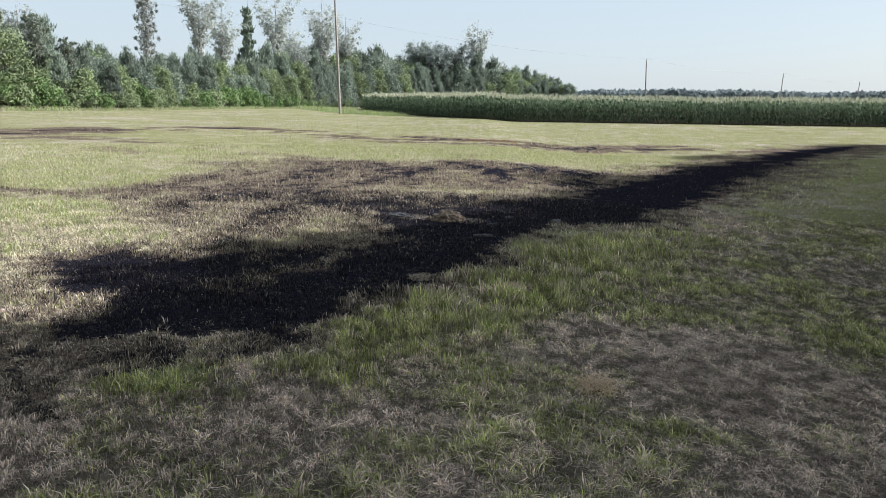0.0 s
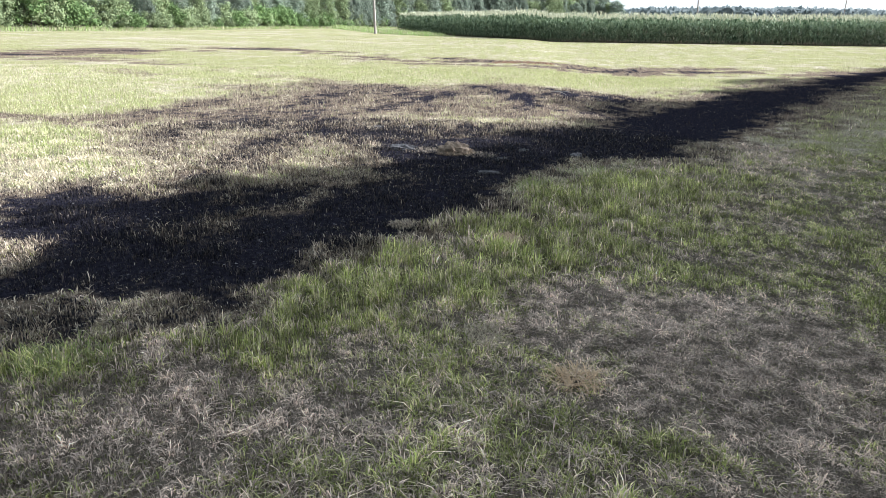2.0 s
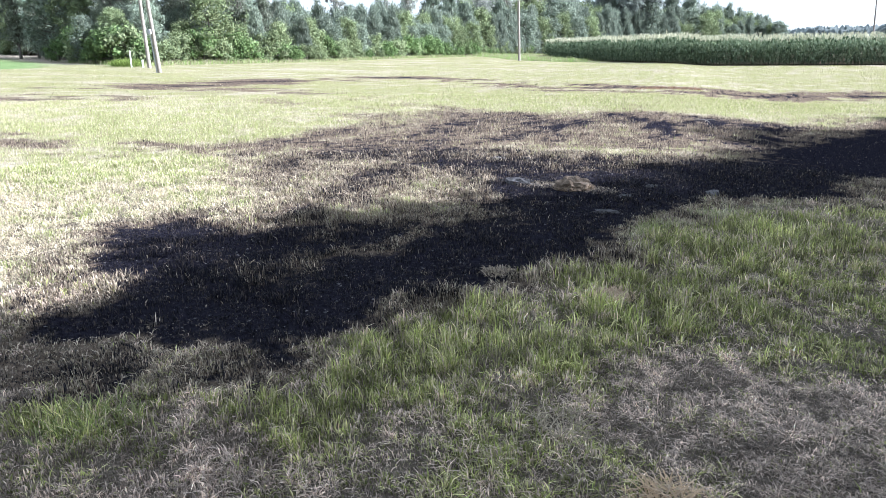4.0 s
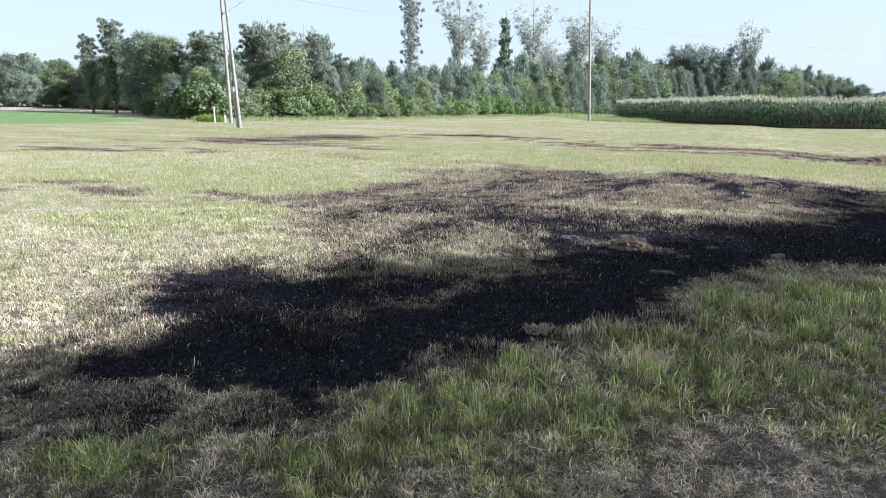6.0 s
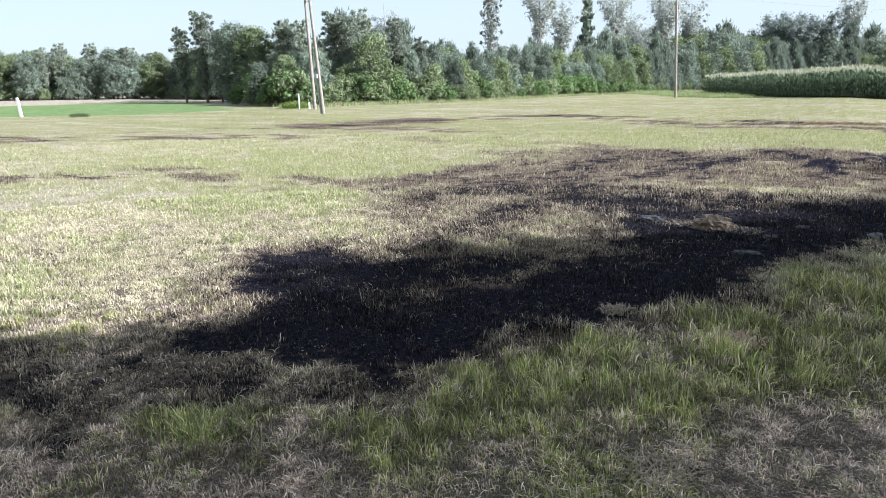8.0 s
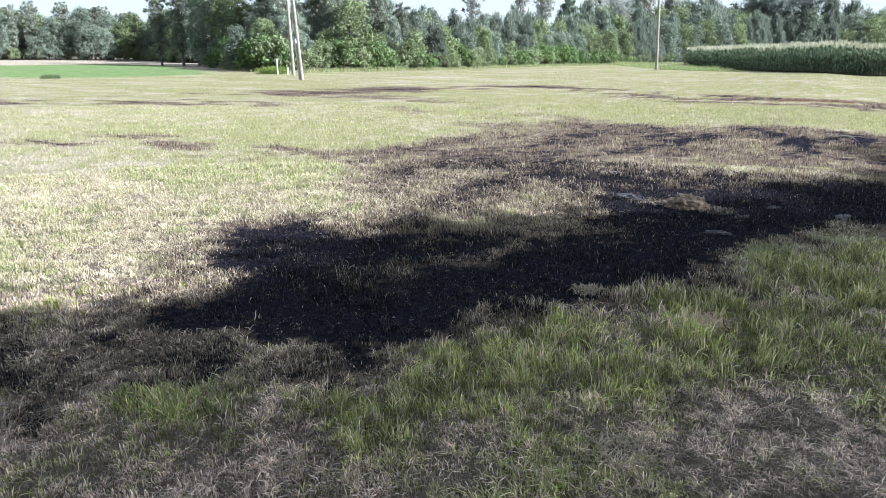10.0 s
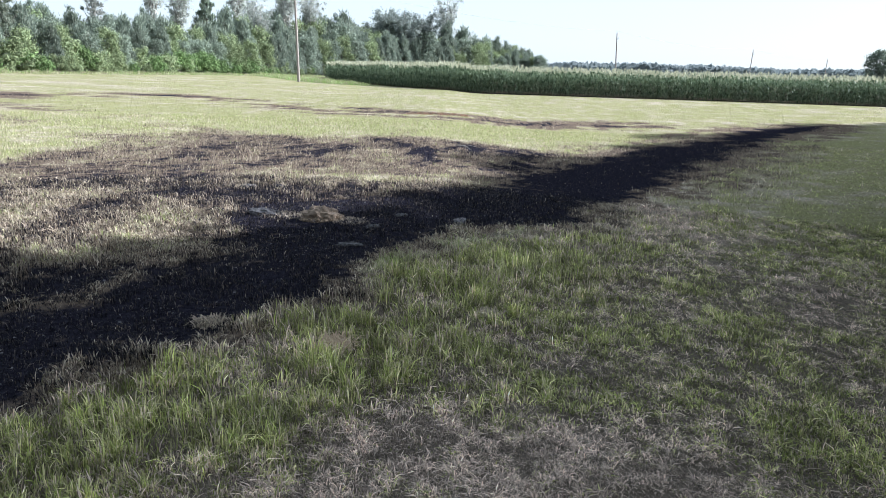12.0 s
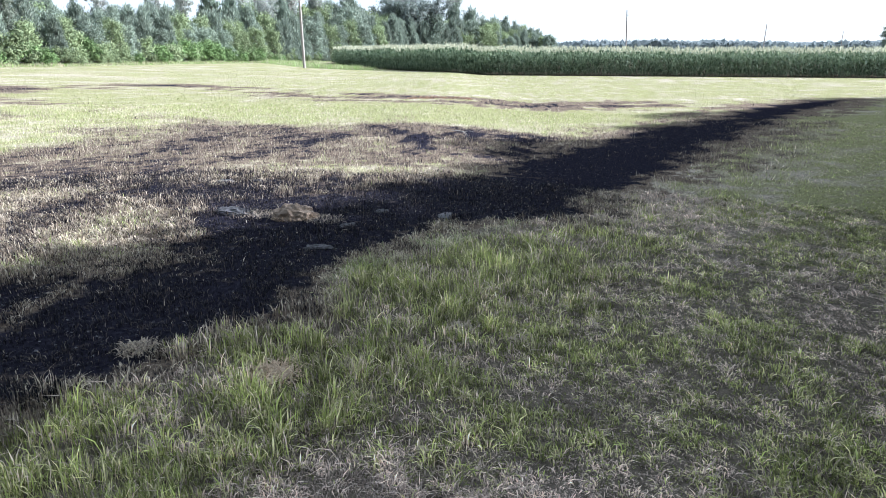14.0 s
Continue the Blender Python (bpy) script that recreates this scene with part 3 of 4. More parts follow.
# ---- trees ----
def tree(name, label, seed, height, trunk_r, crown_r, crown_from, blobs, per_blob, leaf, leaf_mat, bark_mat, shape="round", category="tree", aspect=0.55):
    """A tapered trunk with limbs and a crown of leaf clumps; stands at the origin."""
    r = np.random.default_rng(seed)
    top = empty(name)
    tagged(top, label, category)
    k = 9
    zz = np.linspace(0, height * 0.94, k)
    wob = np.cumsum(r.normal(0, 0.02 * height / 6, (k, 2)), 0) * np.linspace(0, 1, k)[:, None]
    spine = np.column_stack([wob, zz])
    spine[0, 2] = -0.15
    rad = trunk_r * np.linspace(1, 0.12, k) * np.r_[1.35, np.ones(k - 1)]
    wood = [tube(spine, rad, 8)]
    cents, sizes = [], []
    golden = 2.39996
    for i in range(blobs):
        f = (i + 0.5) / blobs
        zf = crown_from + (1 - crown_from) * f
        if shape == "cone":
            reach = crown_r * (1.05 - f) ** 0.8 * r.uniform(0.7, 1.15)
        elif shape == "slim":
            reach = crown_r * (0.35 + 0.9 * math.sin(math.pi * min(1, 0.12 + 0.8 * f))) * r.uniform(0.5, 1.1)
        elif shape == "vase":
            reach = crown_r * (0.25 + 0.8 * f) * r.uniform(0.5, 1.1)
        elif shape == "bush":
            reach = crown_r * (1 - 0.55 * f ** 2) * r.uniform(0.55, 1.0)
        else:
            reach = crown_r * math.sin(math.pi * (0.16 + 0.8 * f)) ** 0.7 * r.uniform(0.55, 1.05)
        a = i * golden + r.normal(0, 0.35)
        base = np.array([np.interp(zf * height * 0.86, zz, spine[:, 0]), np.interp(zf * height * 0.86, zz, spine[:, 1]), zf * height * 0.86])
        rise = {"cone": 0.12, "slim": 1.7, "bush": 0.3}.get(shape, 0.35) * reach
        tip = base + np.array([math.cos(a) * reach, math.sin(a) * reach, rise])
        tip[2] = min(tip[2], height)
        if shape == "vase":
            base = base * np.array([1, 1, 0.68])
            tip = base + np.array([math.cos(a) * reach, math.sin(a) * reach, height * r.uniform(0.2, 0.38)])
            tip[2] = min(tip[2], height)
        mid = (base + tip) / 2 + np.array([0, 0, -0.06 * reach])
        wood.append(tube([base, mid, tip], [trunk_r * 0.42 * (1.05 - f) + 0.012, trunk_r * 0.25 * (1.05 - f) + 0.01, 0.008], 5))
        if shape == "vase":
            for step in (0.45, 0.62, 0.8):
                cents.append(base + (tip - base) * step + r.normal(0, 0.25, 3))
                sizes.append(crown_r * r.uniform(0.12, 0.25))
        cents.append(tip)
        sizes.append(crown_r * r.uniform(0.26, 0.46) * (0.7 if blobs > 60 else 1) * (1 - 0.45 * f if shape == "cone" else 0.85 - 0.3 * f if shape == "slim" else 1))
        if shape == "slim":
            cents.append(base + (tip - base) * r.uniform(0.3, 0.6) + r.normal(0, 0.1, 3))
            sizes.append(crown_r * r.uniform(0.4, 0.62))
        if shape in ("round", "bush", "cone"):
            cents.append((base + 2 * tip) / 3 + r.normal(0, 0.12 * crown_r, 3))
            sizes.append(crown_r * r.uniform(0.25, 0.42) * (0.7 if blobs > 60 else 1))
    part("trunk", numpy_mesh("trunk", *join(wood), bark_mat, True), bark_mat, top)
    pos, way, out = [], [], []
    per_blob = int(per_blob * 1.8)
    for c, s in zip(cents, sizes):
        d = r.normal(size=(per_blob, 3))
        d /= np.linalg.norm(d, axis=1)[:, None]
        spread = r.uniform(0.35, 1.08, per_blob) ** 0.6 if crown_r > 4.5 else 0.12 + 0.6 * np.minimum(np.abs(r.normal(0, 1, per_blob)), 1.7)
        q = c + d * (s * spread)[:, None] * np.array([1, 1, 0.85])
        pos.append(q)
        out.append(d + np.array([0, 0, 0.35]))
        if shape == "cone":
            way.append(d * 0.75 + np.array([0, 0, 1.35]) + r.normal(0, 0.25, (per_blob, 3)))
        else:
            way.append(np.cross(d, r.normal(size=(per_blob, 3))) + d * 0.3)
    pos, way, out = np.concatenate(pos), np.concatenate(way), np.concatenate(out)
    ok = pos[:, 2] > 0.08
    v, f = leaves(pos[ok], way[ok], leaf, r, aspect * 1.3, None if shape == "cone" else out[ok], True)
    part("crown", numpy_mesh("crown", v, f, leaf_mat), leaf_mat, top)
    return top


def put(proto, x, y, scale=1.0, turn=None, tall=None, first=[]):
    """Stands the prototype itself at its first place and copies of it at the others."""
    m = Matrix.LocRotScale((x, y, float(terrain(np.array(x), np.array(y)))), Euler((0, 0, random.uniform(0, 6.283) if turn is None else turn)), (scale, scale, scale * (tall or random.uniform(0.94, 1.08))))
    if proto.name not in first:
        first.append(proto.name)
        proto.matrix_basis = m
        return proto
    c = proto.copy()
    scene.collection.objects.link(c)
    c.matrix_basis = m
    for ch in proto.children:
        k = ch.copy()
        scene.collection.objects.link(k)
        k.parent = c
    return c


YOUNG = [tree("young_tree", "young broadleaf tree, dense and mid-green, at the wood's edge", 10 + i, 6.4, 0.09, 2.2, 0.06, 34, 56, 0.2, LEAF_BROAD if i else LEAF_DARK, BARK, "bush") for i in range(3)]
PINES = [tree("young_pine", "young pine with dark blue-green needles in the wood", 20 + i, 7.4, 0.1, 2.0, 0.06, 50, 56, 0.36, LEAF_PINE, BARK, "cone", aspect=0.2) for i in range(3)]
BROAD = [tree("broadleaf_tree", "full-crowned grey-green broadleaf tree of the wood", 30 + i, 9.4, 0.16, 2.7, 0.04, 84, 62, 0.19, LEAF_DARK if i else LEAF_BROAD, BARK) for i in range(2)]
SPIRES = [tree("feathery_tree", "slender grey-green tree with a ragged upright crown", 45 + i, 10.0, 0.13, 1.25, 0.1, 60, 44, 0.2, LEAF_SPIRE, BARK, "slim") for i in range(2)]
TALL = [tree("tall_poplar", "tall slender grey-green tree with thin gappy foliage above the wood", 40, 16.0, 0.15, 1.3, 0.2, 80, 28, 0.21, LEAF_GREY, BARK_PALE, "slim")]
TALL += [tree("tall_poplar", "tall forked grey-leaved tree with open plumes of foliage above the wood", 41 + i, 16.0, 0.18, 3.0, 0.45, 30, 24, 0.24, LEAF_GREY, BARK_PALE, "vase") for i in range(3)]
SPREAD = [tree("spreading_tree", "tall spreading tree beyond the cornfield, its green greyed with painted haze", 47 + i, 15.0, 0.3, 4.0, 0.34, 34, 62, 0.34, LEAF_HAZE, BARK, "vase") for i in range(2)]
CEDAR = tree("narrow_conifer", "narrow dark conifer standing above the wood", 50, 15.0, 0.16, 1.3, 0.3, 30, 44, 0.45, LEAF_DARK, BARK, "cone", aspect=0.4)
BUSH = [tree("shrub", "low leafy shrub with fresh green leaves at the wood's foot", 60 + i, 2.1, 0.04, 1.4, 0.05, 12, 70, 0.17, LEAF_VINE if i else LEAF_BROAD, BARK, "bush", "shrub") for i in range(2)]

WOOD_EDGE = [(-58.0, 58.5), (-47.0, 51.0), (-38.0, 47.0), (-36.5, 53.0), (-34.0, 65.0), (-33.0, 80.0), (-32.0, 94.0), (-29.0, 113.0), (-25.0, 136.0), (-13.0, 163.0), (6.0, 190.0), (29.0, 222.0)]


def along(line, start, step, grow=1.0):
    """Places along a polyline with their direction, step apart."""
    pts = np.array(line)
    seg = np.hypot(*np.diff(pts, axis=0).T)
    total, s = np.r_[0, np.cumsum(seg)], start
    while s < total[-1]:
        x, y = np.interp(s, total, pts[:, 0]), np.interp(s, total, pts[:, 1])
        x2, y2 = np.interp(s + 0.5, total, pts[:, 0]), np.interp(s + 0.5, total, pts[:, 1])
        d = math.hypot(x2 - x, y2 - y) or 1.0
        yield s / total[-1], float(x), float(y), (x2 - x) / d, (y2 - y) / d
        s += step
        step *= grow


random.seed(3)
for row, (depth, step, kinds) in enumerate(((0.9, 2.0, YOUNG + PINES), (3.0, 2.1, PINES + YOUNG), (5.6, 2.1, PINES + YOUNG[1:]), (8.5, 2.3, PINES + YOUNG[1:] + YOUNG[:1]))):
    for f, x, y, dx, dy in along(WOOD_EDGE, random.uniform(0, 2), step, 1.012):
        k = depth + random.uniform(-0.9, 0.9)
        x, y = x - dy * k + random.uniform(-0.6, 0.6), y + dx * k + random.uniform(-0.6, 0.6)
        scale = random.uniform(0.85, 1.12) * (0.6, 0.71, 0.8, 0.84)[row] * float(np.interp(y, [47, 80, 113, 140, 190, 222], [1.05, 1.08, 1.35, 2.0, 2.25, 1.9]))
        left = x < -37 and y < 62
        put(random.choice(BROAD + YOUNG + SPIRES + PINES[:1] if left and row else kinds), x, y, scale * (0.63 if left else 1.0))
for f, x, y, dx, dy in along(WOOD_EDGE[1:9], 0.5, 0.95, 1.008):
    k = random.uniform(-1.5, 0.6)
    put(random.choice(BUSH), x - dy * k, y + dx * k, random.uniform(0.45, 0.8) if k < -0.7 else random.uniform(0.75, 1.3))
for row, off in enumerate((0.0, 3.0, 6.0, 9.0)):
    for f, x, y, dx, dy in along([(-150.0, 28.0), (-112.0, 48.0), (-98.0, 58.0), (-82.0, 74.0), (-66.0, 66.0)], random.uniform(0, 3), 2.6):
        put(random.choice(BROAD + BROAD + SPIRES), x - dy * off + random.uniform(-1, 1), y + dx * off + random.uniform(-1, 1), random.uniform(0.6, 0.78))
    for f, x, y, dx, dy in along([(-150.0, 28.0), (-112.0, 48.0), (-98.0, 58.0), (-82.0, 74.0), (-66.0, 66.0)], row * 0.7, 1.9):
        if row < 2:
            put(random.choice(BUSH[:1] + YOUNG[:1]), x + dy * 0.5 + random.uniform(-1, 1), y - dx * 0.5 + random.uniform(-1, 1), random.uniform(0.5, 0.9))


for a, dist, proto, scale in ((-24.96, 93, TALL[0], 1.03), (-21.20, 105, TALL[1], 1.1), (-19.61, 112, TALL[2], 0.98), (-17.77, 120, CEDAR, 1.15), (-15.65, 132, TALL[2], 1.28), (-14.71, 136, TALL[3], 1.0),
                               (-12.10, 140, TALL[3], 1.38), (-10.34, 150, TALL[1], 1.12), (-0.20, 195, TALL[3], 1.5), (1.15, 198, TALL[2], 1.0), (-13.93, 128, TALL[1], 0.8), (-32.81, 80, TALL[3], 0.62),
                               (-4.84, 176, SPREAD[1], 1.12), (-5.87, 178, SPREAD[0], 0.95), (-3.35, 175, SPREAD[0], 1.16), (-1.82, 178, SPREAD[1], 1.12), (-7.98, 160, PINES[0], 1.9), (-6.86, 165, PINES[1], 1.6), (7.10, 212, BROAD[1], 0.92), (6.49, 214, BROAD[0], 0.84), (5.87, 212, BROAD[1], 0.86)):
    put(proto, 0.395 + dist * math.sin(radians(a)), 0.851 + dist * math.cos(radians(a)), scale)
for a, dist, proto, scale in ((-49.2, 79, SPIRES[0], 0.72), (-47.7, 79, SPIRES[1], 0.92), (-46.6, 80, SPIRES[0], 0.81), (-45.5, 76, BROAD[1], 0.9), (-44.0, 74, BROAD[0], 0.84), (-41.7, 71, SPIRES[0], 0.79), (-40.4, 70, SPIRES[1], 0.74),
                              (-37.9, 66, SPIRES[1], 0.84), (-36.9, 65, SPIRES[0], 0.73), (-35.9, 68, SPIRES[0], 0.84), (-35.2, 69, SPIRES[1], 0.70), (-33.1, 74, SPIRES[1], 0.79), (-31.2, 72, SPIRES[0], 0.66)):
    put(proto, 1.156 + dist * math.sin(radians(a)), 2.4 + dist * math.cos(radians(a)), scale)
for x, y, proto, scale in ((-42.3, 59.7, PINES[0], 1.25), (-43.3, 66.4, YOUNG[1], 1.12), (-41.5, 63.0, YOUNG[2], 1.08), (-42.0, 69.6, PINES[1], 1.2), (-47.0, 57.0, PINES[1], 1.15), (-60.0, 61.0, BROAD[1], 0.9)):
    put(proto, x, y, scale)
for x, y, s in ((81.0, 139.0, 1.0), (86.5, 141.0, 1.08), (96.0, 140.0, 0.9), (103.0, 137.0, 1.0)):
    put(BROAD[1], x, y, s)


# ---- trees out of view whose crowns shade the near meadow ----
SHADE = [tree("shade_tree", "big dense broadleaf tree shading the near meadow", 70 + i, 12.5, 0.28, 4.7, 0.15, 34, 110, 0.7, LEAF_DARK, BARK) for i in range(2)]
REACH = 13.7 / math.tan(SUN_EL)
for i, (x, y) in enumerate(((-15.0, -13.0), (-12.5, -8.0), (-9.6, -3.0), (-6.0, 1.0), (-4.2, 3.9), (-2.7, 6.0), (-0.5, 10.2), (0.1, 11.9), (0.5, 13.9), (2.8, 17.6), (5.7, 20.4), (9.2, 24.8), (12.8, 29.4), (16.6, 32.6))):
    put(SHADE[i % 2], x + REACH * math.sin(SUN_AZ), y + REACH * math.cos(SUN_AZ), 1.0, i * 2.4, 1.0)


# low trees added out of view only to cut skylight on the right
SKY_BLOCK_LOW = tree("understory_tree", "low unseen tree added to block skylight from the meadow's right", 75, 6.2, 0.12, 2.9, 0.03, 40, 60, 0.42, LEAF_DARK, BARK, "bush")
for i, (x, y, size) in enumerate(((11.0, 11.5, 0.86), (14.0, 15.5, 0.86), (13.5, -6.0, 1.25), (13.5, -1.5, 1.25), (13.8, 3.0, 1.25), (14.5, 7.5, 1.25), (17.0, 12.0, 1.25))):
    put(SKY_BLOCK_LOW, x, y, size, i * 1.7, 1.0)
# invented wide crowns beside the view, dimming the near grass on the right
SKY_BLOCK_WIDE = tree("overhanging_tree", "low wide unseen tree added to dim the meadow's right side", 76, 5.0, 0.16, 3.7, 0.42, 44, 90, 0.42, LEAF_DARK, BARK, "bush")
for i, (x, y) in enumerate(((7.3, -6.0), (7.3, -2.2), (7.3, 1.6), (7.9, 5.2), (9.8, 8.6))):
    put(SKY_BLOCK_WIDE, x, y, 1.0, i * 2.1, 1.0)


# ---- far woods on the horizon ----
def far_woods():
    r = np.random.default_rng(90)
    n = 28000
    x = r.uniform(-260, 900, n)
    y = 470 - 0.12 * x + r.uniform(0, 40, n)
    h = 8.0 + 5 * fractal(x * 0.012, x * 0.0, 93) + 1.5 * fractal(x * 0.08, x * 0.0, 94)
    z = h * np.sqrt(r.random(n))
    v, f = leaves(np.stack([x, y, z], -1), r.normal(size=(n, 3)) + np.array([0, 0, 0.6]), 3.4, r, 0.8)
    # blue-grey comes from haze in the leaf colour, not from air
    tagged(new("far_woods", numpy_mesh("far_woods", v, f, LEAF_FAR_HAZED)), "woods along the horizon, painted blue-grey to stand in for haze", "woods", kind="stuff")


far_woods()


# ---- corn ----


def corn_plants(places, r, segments, leaf_count):
    """Stalks, arched leaves and tassels of corn at the places (x, y), as two leaf meshes."""
    n = len(places)
    x, y = places[:, 0], places[:, 1]
    z = terrain(x, y)
    h = r.uniform(2.05, 2.5, n) + 0.5 * (fractal(x * 0.5, y * 0.5, 123) - 0.5)
    lv, lf, base = [], [], 0
    foot = np.stack([x, y, z], -1)
    a0 = r.uniform(0, np.pi, n)
    for i in range(leaf_count):
        f = 0.03 + 0.88 * (i + 0.5) / leaf_count
        az = a0 + (i % 2) * np.pi + r.normal(0, 0.5, n)
        length = r.uniform(0.65, 1.0, n) * (1.0 if f < 0.75 else 0.7)
        rise = r.uniform(0.18, 0.42, n)
        out = np.stack([np.cos(az), np.sin(az), np.zeros(n)], -1)
        side = np.stack([-np.sin(az), np.cos(az), np.zeros(n)], -1)
        start = foot + np.stack([np.zeros(n), np.zeros(n), h * f], -1)
        cols = []
        for s in np.linspace(0, 1, segments + 1):
            c = start + out * (length * (s - 0.25 * s * s))[:, None]
            c[:, 2] += rise * np.sin(s * 2.2) * 1.1 - 0.45 * length * s ** 3
            w = 0.06 * (math.sin(math.pi * (0.12 + 0.86 * s)) + 0.05)
            cols.append(np.stack([c + side * w, c - side * w], 1))
        v = np.stack(cols, 1).reshape(n, -1, 3)
        k = v.shape[1]
        q = np.array([[2 * j, 2 * j + 1, 2 * j + 3, 2 * j + 2] for j in range(segments)])
        lv.append(v.reshape(-1, 3))
        lf.append((base + np.arange(n)[:, None, None] * k + q[None]).reshape(-1, 4))
        base += n * k
    for da in (0.0, np.pi / 2):
        side = np.stack([np.cos(a0 + da), np.sin(a0 + da), np.zeros(n)], -1) * 0.014
        up = np.stack([np.zeros(n), np.zeros(n), h], -1)
        v = np.stack([foot - side, foot + side, foot + up + side * 0.5, foot + up - side * 0.5], 1)
        lv.append(v.reshape(-1, 3))
        lf.append(base + np.arange(n * 4).reshape(n, 4))
        base += n * 4
    head = foot + np.stack([np.zeros(n), np.zeros(n), h + 0.1], -1)
    head = np.repeat(head, 4, 0)
    way = np.stack([r.normal(0, 0.45, n * 4), r.normal(0, 0.45, n * 4), np.ones(n * 4)], -1)
    tassel = leaves(head + way * 0.06, way, 0.42, r, 0.16)
    return (np.concatenate(lv), np.concatenate(lf)), tassel


def corn():
    r = np.random.default_rng(120)
    places = []
    for row in range(7):
        for f, x, y, dx, dy in along(CORN_EDGE, 0.1 * row, 0.26):
            k = 0.3 + row * 0.76
            places.append((x - dy * k + r.normal(0, 0.05), y + dx * k + r.normal(0, 0.05)))
    green, tassel = corn_plants(np.array(places), r, 3, 8)
    field = empty("corn_field")
    tagged(field, "tall green corn with pale tassels in a dense stand", "corn", kind="stuff")
    part("corn_leaves", numpy_mesh("corn_leaves", *green, LEAF_CORN), LEAF_CORN, field)
    part("corn_tassels", numpy_mesh("corn_tassels", *tassel, TASSEL), TASSEL, field, "pale yellow corn tassels")
    n = 26000
    u, dist = r.random(n), 5.4 + 190 * r.random(n) ** 1.7
    pts = np.array(CORN_EDGE)
    seg = np.r_[0, np.cumsum(np.hypot(*np.diff(pts, axis=0).T))]
    x = np.interp(u * seg[-1], seg, pts[:, 0]) + dist * np.interp(u, [0, 0.45, 1], [0.9, 0.25, 0.55])
    y = np.interp(u * seg[-1], seg, pts[:, 1]) + dist
    z = terrain(x, y) + r.uniform(1.6, 2.45, n)
    way = np.stack([r.normal(0, 0.6, n), r.normal(0, 0.6, n), np.full(n, 0.9)], -1)
    back = leaves(np.stack([x, y, z], -1), way, 0.8, r, 0.16)
    tops = leaves(np.stack([x, y, z + 0.35], -1), way * np.array([0.5, 0.5, 1]), 0.4, r, 0.13)
    part("corn_leaves", numpy_mesh("corn_leaves", *back, LEAF_CORN), LEAF_CORN, field)
    part("corn_tassels", numpy_mesh("corn_tassels", *tops, TASSEL), TASSEL, field, "pale yellow corn tassels")


corn()


# ---- poles, wires and posts ----
def pole(x, y, height, label, lean=(0.0, 0.0), radius=0.15, arm=True):
    z = float(terrain(np.array(x), np.array(y)))
    top = empty("utility_pole", pose(x, y, z, lean[0], lean[1], 0))
    tagged(top, label, "utility pole", "poles of the power line")
    v, f = tube([(0, 0, -0.4), (0, 0, 0), (0, 0, height * 0.5), (0, 0, height - 0.03), (0, 0, height), (0, 0, height + 0.01)],
                [radius * 1.05, radius, radius * 0.84, radius * 0.66, radius * 0.6, 0.004], 14)
    part("shaft", numpy_mesh("shaft", v, f, POLE_WOOD, True), POLE_WOOD, top)
    if arm:
        pin = tube([(0, 0, height), (0, 0, height + 0.16), (0, 0, height + 0.17), (0, 0, height + 0.3)], [0.02, 0.02, 0.06, 0.035], 8)
        part("insulator", numpy_mesh("insulator", *pin, CERAMIC, True), CERAMIC, top, "glazed pin insulator")
        bracket = tube([(0.1, 0, height - 1.1), (0.34, 0, height - 1.05), (0.38, 0, height - 0.95), (0.38, 0, height - 0.72)], [0.03, 0.03, 0.05, 0.03], 8)
        part("bracket", numpy_mesh("bracket", *bracket, GREY_METAL, True), GREY_METAL, top, "small steel side bracket")
    return top


POLES = ((-15.3, 82.0, 13.7, (0.0, -1.6)), (34.1, 147.0, 10.5, (0.0, -2.5)), (82.0, 200.0, 10.4, (0.0, 2.2)), (130.0, 254.0, 10.4, (0.0, 2.0)))
for x, y, h, lean in POLES:
    made = pole(x, y, h, "weathered wooden utility pole at the cornfield", lean, arm=h < 13)
    if h > 13:
        beam = bmesh.new()
        bmesh.ops.create_cube(beam, size=1.0, matrix=Matrix.Translation((0, -0.16, h - 0.45)) @ Matrix.Diagonal((2.3, 0.1, 0.13, 1)))
        bmesh.ops.bevel(beam, geom=list(beam.edges), offset=0.012, segments=1, affect="EDGES")
        arm = part("crossarm", beam, POLE_WOOD, made)
        for dx in (-1.0, 0.45, 1.0):
            v, f = tube([(dx, -0.16, h - 0.39), (dx, -0.16, h - 0.25), (dx, -0.16, h - 0.24), (dx, -0.16, h - 0.12)], [0.02, 0.02, 0.055, 0.03], 8)
            part("insulator", numpy_mesh("insulator", v, f, CERAMIC, True), CERAMIC, arm, "glazed pin insulator")
service = pole(-26.8, 36.8, 8.4, "leaning grey wooden pole with a metal conduit box", (0.0, -4.2), 0.112, arm=False)
v, f = tube([(-0.155, -0.05, -0.2), (-0.155, -0.05, 2.0), (-0.13, -0.05, 2.12)], [0.04, 0.04, 0.035], 8)
part("conduit", numpy_mesh("conduit", v, f, GREY_METAL, True), GREY_METAL, service, "grey metal conduit up the pole")
box = bmesh.new()
bmesh.ops.create_cube(box, size=1.0, matrix=Matrix.Translation((-0.08, -0.17, 2.25)) @ Matrix.Diagonal((0.19, 0.13, 0.28, 1)))
bmesh.ops.bevel(box, geom=list(box.edges), offset=0.02, segments=2, affect="EDGES")
part("meter_box", box, GREY_METAL, service, "small grey metal box")
pole(-32.5, 42.9, 8.5, "grey wooden pole behind the leaning one", (0.0, -1.8), 0.125)


